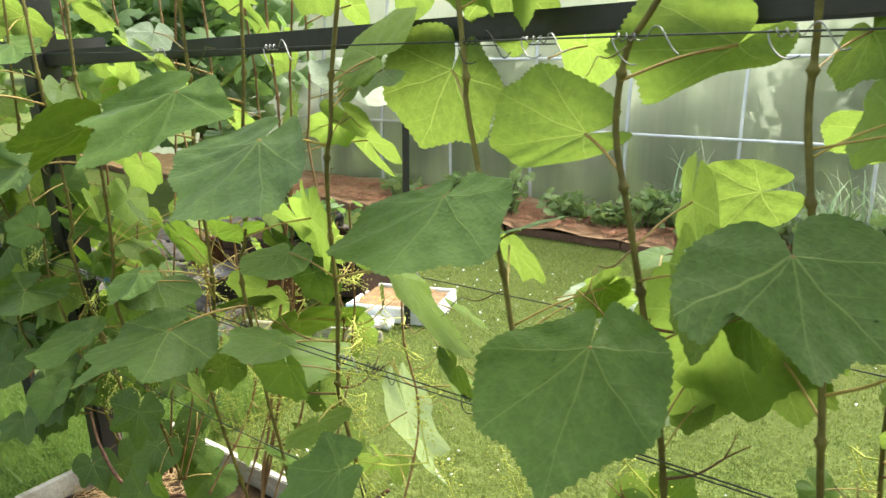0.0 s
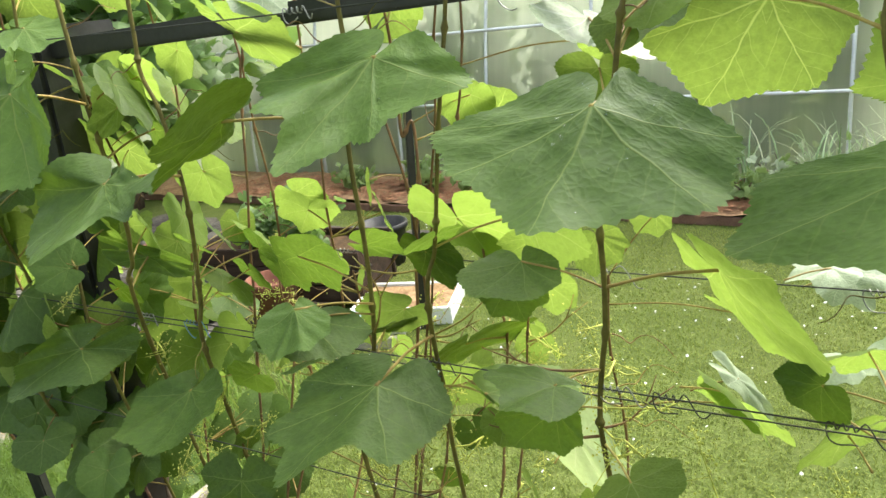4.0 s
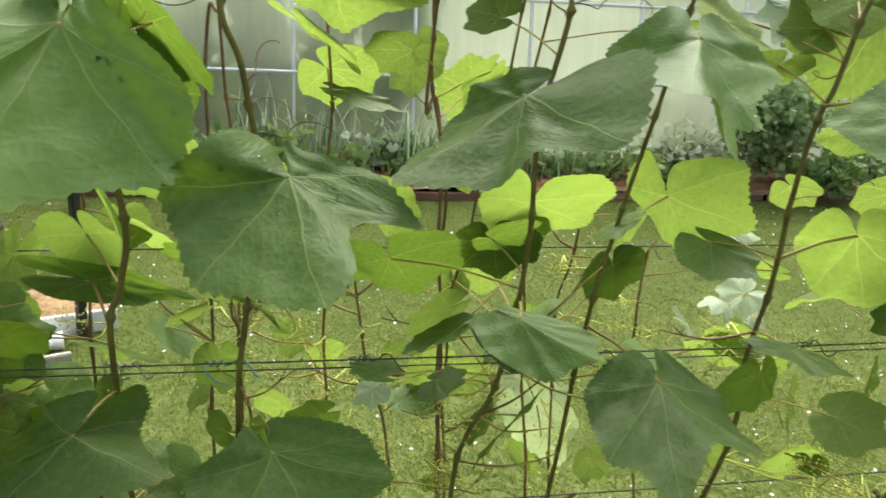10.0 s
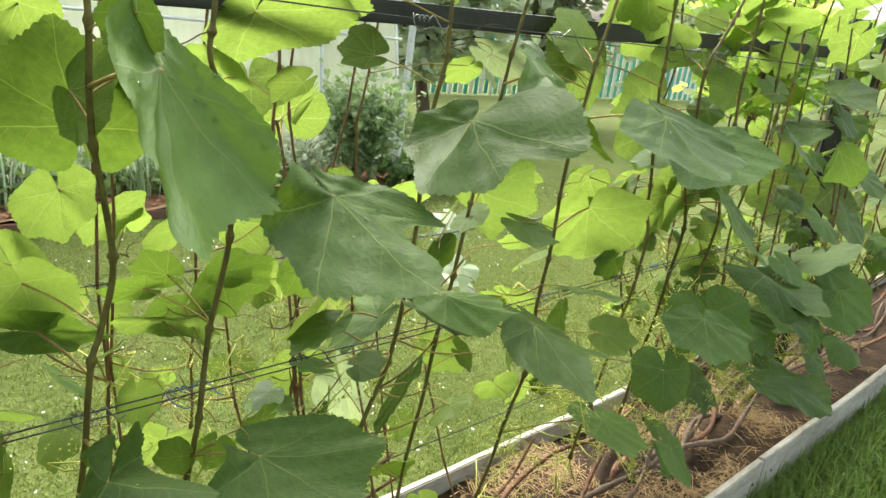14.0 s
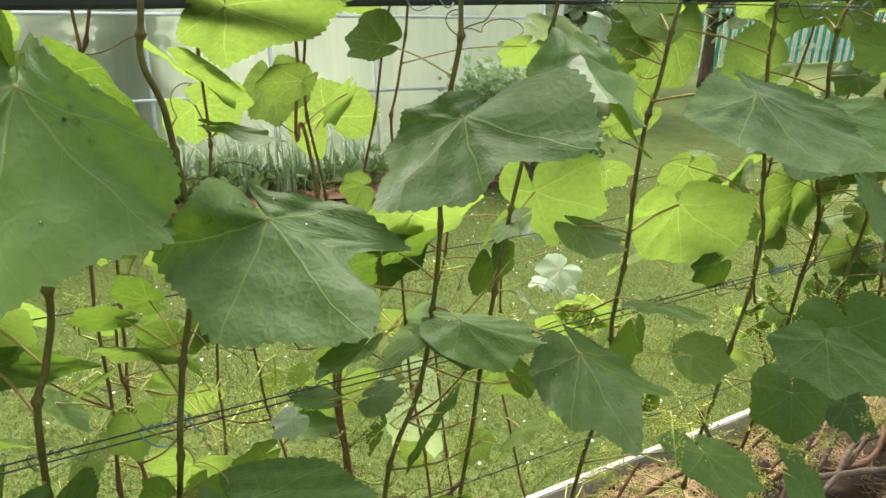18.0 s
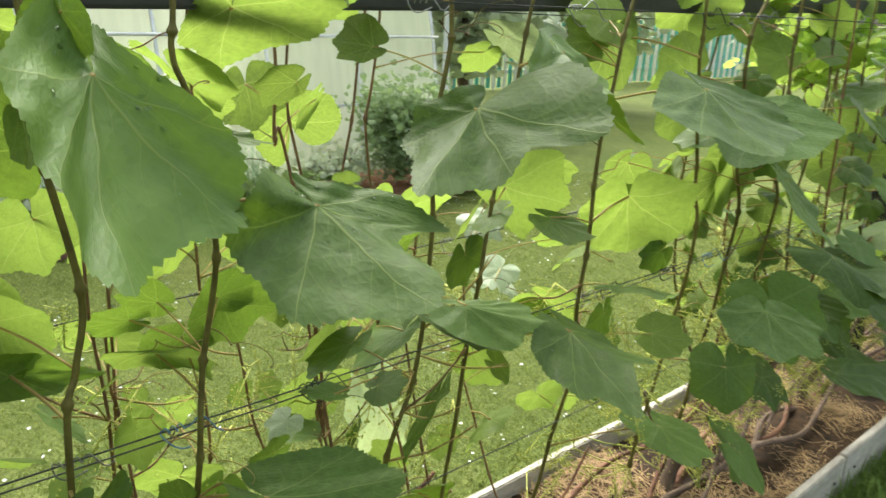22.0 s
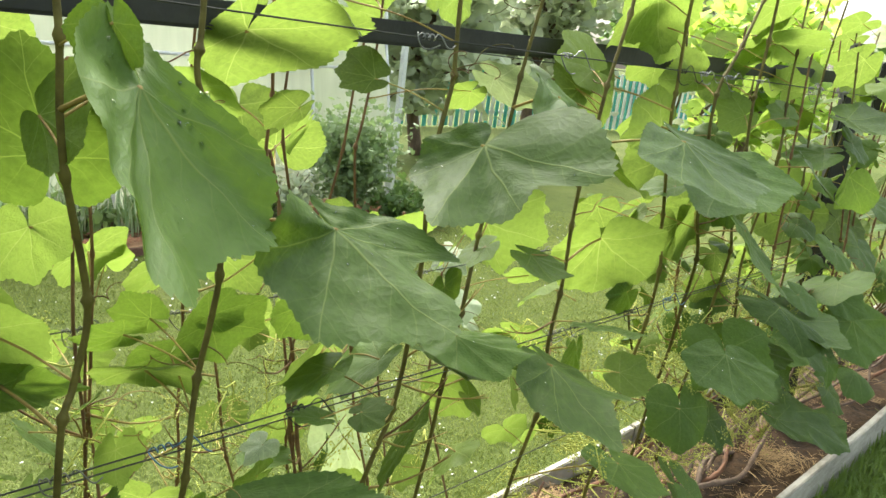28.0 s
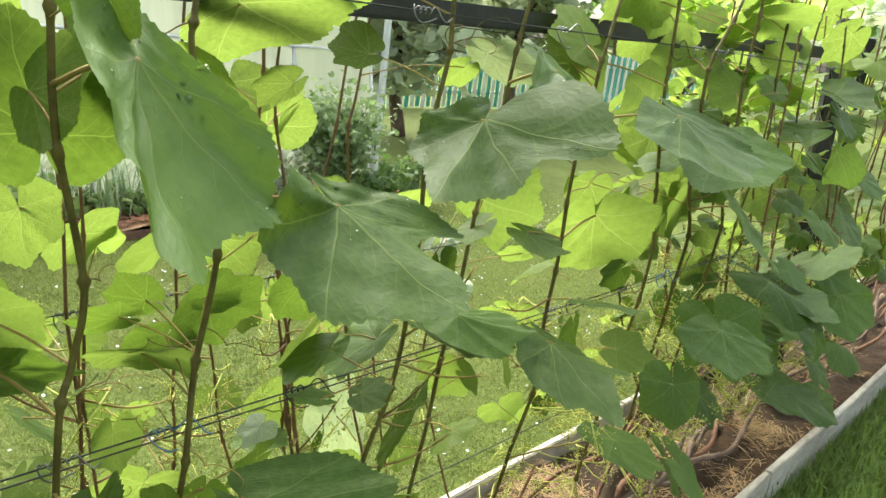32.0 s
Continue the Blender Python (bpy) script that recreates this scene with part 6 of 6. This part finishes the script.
# ---- the rest of the rows, shoot by shoot ----
def grown_shoot(x, y, z0, z1, seed, size=0.075, gap=0.1, mat=None, face_bias=0.0):
    """A shoot with alternate leaves, for the stretches of the row that run on."""
    r = random.Random(seed)
    z0 += r.uniform(0.12, 0.24)
    pts, px, py = [(x, 0.08, z0)], x, y
    n = 5
    for k in range(1, n + 1):
        px, py = px + r.uniform(-0.025, 0.025), y + r.uniform(-0.02, 0.02)
        pts.append((px, py, z0 + (z1 - z0) * k / n))
    shoot(pts, 0.0036, 0.0024, mat or (CANE if r.random() < 0.6 else RED_CANE))
    line = bent(pts, 12)
    z, s = z0 + 0.1 + r.uniform(0, gap), r.choice((-1, 1))
    while z < z1 - 0.02:
        if 0 < x < 2.6 and r.random() < (0.45 if y > 0.1 or z > 1.1 else 0.6):
            z += gap
            continue
        p = min(line, key=lambda q: abs(q.z - z))
        out = -1 if r.random() < (0.15 if z > 0.98 and x > 1 else 0.5 + face_bias) else 1
        size_here = size * r.uniform(0.7, 1.25)
        b = p + Vector((s * r.uniform(0.02, 0.08), out * r.uniform(0.02, 0.09), r.uniform(-0.01, 0.05)))
        flatness = r.random() ** (0.5 if x > 1 else 1.0)
        tip = b + Vector((s * r.uniform(-0.3, 0.8), out * r.uniform(0.1, 0.9), -r.uniform(0.35, 1.0) * (1.1 - 0.7 * flatness))).normalized() * size_here
        f = Vector((r.uniform(-0.4, 0.4), out * (0.8 - 0.5 * flatness), r.uniform(0.5, 1.0)))
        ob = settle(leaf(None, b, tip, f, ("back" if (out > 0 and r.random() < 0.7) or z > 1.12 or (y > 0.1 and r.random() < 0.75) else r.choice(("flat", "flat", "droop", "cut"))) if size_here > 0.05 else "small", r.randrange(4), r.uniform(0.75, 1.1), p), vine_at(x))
        z += gap * r.uniform(0.7, 1.4)
        s = -s


rg = random.Random(5)
x = 1.38
while x < 6.9:
    grown_shoot(x, rg.uniform(-0.03, 0.03), 0.16, rg.uniform(1.25, 1.45), rg.random(), 0.078, 0.1 + 0.01 * x, None, 0.2)
    x += rg.uniform(0.09, 0.17) * (1 + 0.08 * max(0, x - 2))
x = 1.3
while x < 6.9:
    grown_shoot(x, rg.uniform(0.18, 0.25), 0.16, rg.uniform(1.2, 1.4), rg.random(), 0.07, 0.11 + 0.01 * x, None, -0.3)
    x += rg.uniform(0.12, 0.22) * (1 + 0.08 * max(0, x - 2))
x = -0.42
while x > -3.8:
    grown_shoot(x, rg.uniform(-0.03, 0.03), 0.16, rg.uniform(1.25, 1.45), rg.random(), 0.072, 0.1, None, 0.1)
    grown_shoot(x + 0.05, rg.uniform(0.18, 0.26), 0.16, rg.uniform(1.2, 1.4), rg.random(), 0.065, 0.11, RED_CANE, -0.3)
    x -= rg.uniform(0.12, 0.2)
# back-row leaves of the open stretch, mostly high on the wires
for k in range(24):
    r = random.Random(700 + k)
    bx, bz = r.uniform(-0.5, 0.05) if k % 2 else r.uniform(0.1, 1.45), 1.32 - (0.6 if k % 2 else 0.2) * r.random() ** 1.7
    b = Vector((bx, r.uniform(0.16, 0.3), bz))
    sz = r.uniform(0.04, 0.07)
    leaf_on(b, b + Vector((r.uniform(-0.8, 0.8), r.uniform(-0.2, 0.5), -r.uniform(0.3, 1))).normalized() * sz, (r.uniform(-0.4, 0.4), 0.7, r.uniform(0.3, 1)), "back", k, r.uniform(0.8, 1.1))
for k in range(7):
    r = random.Random(900 + k)
    b = Vector((r.uniform(-0.35, 1.4), r.uniform(0.0, 0.1), r.uniform(1.2, 1.36)))
    leaf_on(b, b + Vector((r.uniform(-0.8, 0.8), r.uniform(0.0, 0.6), -r.uniform(0.1, 0.8))).normalized() * r.uniform(0.08, 0.11), (0, 0.6, 0.8), "back", k, r.uniform(0.8, 1.0))
# dense shaded leaves towards the end of the bed
for k in range(56):
    r = random.Random(1300 + k)
    b = Vector((r.uniform(-0.75, -0.22), r.uniform(-0.06, 0.24), r.uniform(0.42, 0.98)))
    leaf_on(b, b + Vector((r.uniform(-0.8, 0.8), r.uniform(-0.6, 0.2), -r.uniform(0.3, 0.9))).normalized() * r.uniform(0.06, 0.1), (r.uniform(-0.3, 0.3), -0.6, 0.7), "back" if b.z > 0.6 and k % 5 else r.choice(("flat", "flat", "cut", "droop")), k, r.uniform(0.85, 1.1))
for k in range(40):
    r = random.Random(4100 + k)
    kind = ("flat", "back", "cut", "back", "back")[k % 5]
    b = Vector((r.uniform(-0.55, 0.08 if kind == "back" else -0.2), r.uniform(0.04, 0.3), r.uniform(0.5, 1.12)))
    leaf_on(b, b + Vector((r.uniform(-0.8, 0.8), r.uniform(-0.5, 0.3), -r.uniform(0.2, 0.9))).normalized() * r.uniform(0.04, 0.075), (r.uniform(-0.3, 0.3), 0.4 if kind == "back" else -0.5, 0.8), kind, k, r.uniform(0.85, 1.1))
# low leaves over the near end of the bed
for k in range(22):
    r = random.Random(2300 + k)
    b = Vector((r.uniform(-0.5, 0.05), r.uniform(-0.08, 0.2), r.uniform(0.22, 0.5)))
    leaf_on(b, b + Vector((r.uniform(-0.6, 0.8), -r.uniform(0.0, 0.7), -r.uniform(0.2, 0.8))).normalized() * r.uniform(0.06, 0.095), (r.uniform(-0.1, 0.5), -0.5, 0.8), r.choice(("flat", "cut", "flat", "droop")), k, r.uniform(0.85, 1.1))
# leaves that hang over the front board
for k in range(8):
    r = random.Random(1900 + k)
    b = Vector((r.uniform(1.0, 2.6), r.uniform(-0.13, 0.0), r.uniform(0.3, 0.6)))
    leaf_on(b, b + Vector((r.uniform(-0.5, 0.8), -r.uniform(0.2, 0.8), -r.uniform(0.2, 0.7))).normalized() * r.uniform(0.065, 0.1), (r.uniform(-0.4, 0.1), -0.4, 0.9), r.choice(("flat", "cut", "flat", "droop")), k, r.uniform(0.85, 1.1))
# leaves in the backlit colours, low between the rows
for k in range(8):
    r = random.Random(1500 + k)
    b = Vector((r.uniform(-0.2, 1.5), r.uniform(0.08, 0.28), r.uniform(0.42, 0.9)))
    leaf_on(b, b + Vector((r.uniform(-0.9, 0.9), r.uniform(-0.2, 0.5), -r.uniform(0.2, 0.9))).normalized() * r.uniform(0.04, 0.085), (r.uniform(-0.4, 0.4), 0.6, r.uniform(0.4, 1)), "back", k, r.uniform(0.8, 1.1))
for k in range(16):
    r = random.Random(1100 + k)
    b = Vector((r.uniform(-0.4, 1.6), r.uniform(-0.05, 0.2), r.uniform(0.28, 0.66)))
    leaf_on(b, b + Vector((r.uniform(-0.9, 0.9), r.uniform(-0.5, 0.3), -r.uniform(0.2, 0.9))).normalized() * r.uniform(0.035, 0.065), (r.uniform(-0.3, 0.3), r.choice((-0.6, 0.6)), 0.8), "small" if k % 2 else "back", k, r.uniform(0.8, 1.1))

# leaves that stand between the rows and over the lawn side
for k in range(26):
    r = random.Random(3100 + k)
    b = Vector((r.uniform(0.7, 2.4), r.uniform(0.1, 0.34), r.uniform(0.38, 0.98)))
    kind = ("back", "back", "flat", "cut")[k % 4]
    leaf_on(b, b + Vector((r.uniform(-0.9, 0.9), r.uniform(-0.5, 0.5), -r.uniform(0.15, 0.8))).normalized() * r.uniform(0.05, 0.09), (r.uniform(-0.4, 0.4), 0.5 if kind == "back" else -0.4, r.uniform(0.5, 1)), kind, k, r.uniform(0.8, 1.1))


# small leaves of the side shoots in the thick of the row
for k in range(84):
    r = random.Random(6100 + k)
    b = Vector((r.uniform(1.25, 2.7), r.uniform(-0.04, 0.26), r.uniform(0.42, 1.08)))
    kind = ("back", "back", "small", "back", "cut", "small")[k % 6]
    leaf_on(b, b + Vector((r.uniform(-0.9, 0.9), r.uniform(-0.6, 0.5), -r.uniform(-0.1, 0.7))).normalized() * r.uniform(0.028, 0.062), (r.uniform(-0.5, 0.3), 0.5 if kind == "back" else -0.4, r.uniform(0.5, 1)), kind, k, r.uniform(0.8, 1.1))


# ---- flower clusters, tendrils, drops ----
NODE_AT = np.array([tuple(p) for p in NODES])


def cluster(at, length, seed, down=-0.4):
    """A loose flower cluster: a branching stalk with round buds."""
    r = random.Random(seed)
    at = Vector(at)
    near = NODE_AT[np.argmin(((NODE_AT - np.array(at)) ** 2).sum(1))]
    near = Vector(near)
    if (at - near).length > 0.12:
        at = near + (at - near).normalized() * 0.12
    way = Vector((r.uniform(-0.6, 0.6), r.uniform(-0.5, 0.2), down + r.uniform(-0.3, 0.6))).normalized()
    bm = bmesh.new()
    if (at - near).length > 0.003:
        tube(bm, [near, (near + at) / 2 - Vector((0, 0, 0.006)), at], 0.0013, 4)
    tube(bm, [at, at + way * length * 0.5, at + way * length], [0.0013, 0.001, 0.0006], 4)
    for _ in range(64):
        s = r.uniform(0.1, 1)
        p = at + way * length * s + Vector((r.gauss(0, 1), r.gauss(0, 1), r.gauss(0, 1))) * 0.019 * (1.25 - s)
        bmesh.ops.create_icosphere(bm, subdivisions=1, radius=r.uniform(0.0009, 0.0017) * (1.0 if at.x < 0.7 else 1.2), matrix=Matrix.Translation(p))
    for _ in range(9):
        s = r.uniform(0.25, 0.9)
        q = at + way * length * s
        tube(bm, [q, q + Vector((r.gauss(0, 1), r.gauss(0, 1), r.gauss(0, 1))) * 0.013], 0.0006, 3)
    tagged(settle(part("blossom", bm, FLOWER, label="loose spray of yellow-green flower buds"), vine_at(at.x)), kind="stuff")


for k in range(120):
    r = random.Random(300 + k)
    near = [p for p in NODES if (-0.3 if k % 2 else 0.8) < p.x < (1.2 if k % 2 else 2.2) and 0.34 < p.z < 0.78]
    p = r.choice(near)
    cluster(p + Vector((r.uniform(-0.04, 0.04), r.uniform(-0.03, 0.05), 0)), r.uniform(0.05, 0.085), k)
# flower sprays low over the bed
for k in range(165):
    r = random.Random(1700 + k)
    cluster((r.uniform(0.75, 2.6), r.uniform(-0.1, 0.2), r.uniform(0.2, 0.62)), r.uniform(0.06, 0.11), 2000 + k, 0.2)
for k in range(110):
    r = random.Random(500 + k)
    near = [p for p in NODES if -0.4 < p.x < 2.0 and 0.4 < p.z < (1.25 if k % 3 else 0.8)]
    p = r.choice(near)
    turn, c = r.uniform(0, 6.3), r.uniform(0.006, 0.014)
    d = Vector((math.cos(turn), math.sin(turn) * 0.6, r.uniform(-0.4, 0.5)))
    line = [p + d * 0.09 * s + Vector((math.sin(s * 9), math.cos(s * 11), math.cos(s * 9))) * c * s for s in np.linspace(0, 1, 18)]
    settle(part("tendril", tube(bmesh.new(), line, np.linspace(0.001, 0.0005, 18), 4), (PETIOLE, CANE, RED_CANE)[k % 3]), vine_at(p.x))


# thin reddish side shoots, forked at the end
for k in range(110):
    r = random.Random(5200 + k)
    p = r.choice([q for q in NODES if (-0.4 if k < 64 else 1.1) < q.x < (1.9 if k < 64 else 2.6) and 0.4 < q.z < (0.85 if k < 64 else 1.0)])
    way = Vector((r.choice((-1, 1)) * r.uniform(0.4, 1), r.uniform(-0.5, 0.4), r.uniform(-0.2, 0.8))).normalized()
    ln = r.uniform(0.05, 0.12)
    bm = bmesh.new()
    knee, end = p + way * ln * 0.55 + Vector((0, 0, -0.008)), p + way * ln
    tube(bm, bent((p, knee, end), 4), np.linspace(0.0019, 0.0011, 9), 5)
    for s in (-1, 1):
        fork = end + (way + Vector((0.5 * s, 0.2 * s, 0.5))).normalized() * r.uniform(0.012, 0.04)
        tube(bm, [knee.lerp(end, 0.9), end.lerp(fork, 0.5), fork], [0.0011, 0.0009, 0.0006], 4)
    settle(part("side_shoot", bm, (RED_CANE, PETIOLE)[k % 2]), vine_at(p.x))


def drop_build(t, p):
    p.inputs["Base Color"].default_value = (0.95, 1.0, 0.97, 1)
    p.inputs["Roughness"].default_value = 0.02
    p.inputs["Transmission Weight"].default_value = 1.0
    p.inputs["IOR"].default_value = 1.33


DROP = material("water", drop_build)
for v in VINES:
    for ob in list(v.children):
        m = ob.matrix_parent_inverse @ ob.matrix_basis
        if ob.name.startswith("leaf") and 0.085 < m.to_scale().y < 0.2 and -0.3 < (v.location + m.translation).x < 1.4 and (v.location + m.translation).y < 0.0:
            r, me = random.Random(ob.name), ob.data
            bm = bmesh.new()
            spots = [q for q in me.vertices if 0.1 < q.co.length < 0.85]
            centres = [spots[r.randrange(len(spots))].co for _ in range(3)]
            for k in range(r.randrange(26, 54)):
                q = spots[r.randrange(len(spots))]
                if k % 4:
                    c = centres[k % 3]
                    q = min((spots[r.randrange(len(spots))] for _ in range(9)), key=lambda w: (w.co - c).length)
                s = r.uniform(0.005, 0.0145)
                bmesh.ops.create_icosphere(bm, subdivisions=2, radius=1, matrix=Matrix.Translation(q.co + q.normal * s * 0.15) @ q.normal.to_track_quat("Z", "Y").to_matrix().to_4x4() @ Matrix.Rotation(r.uniform(0, 3.1), 4, "Z") @ Matrix.Diagonal((s, s * r.uniform(0.7, 1.5), s * 0.62, 1)))
            tagged(part("rain_water", bm, DROP, ob, "clear beads of rain water"), kind="stuff")
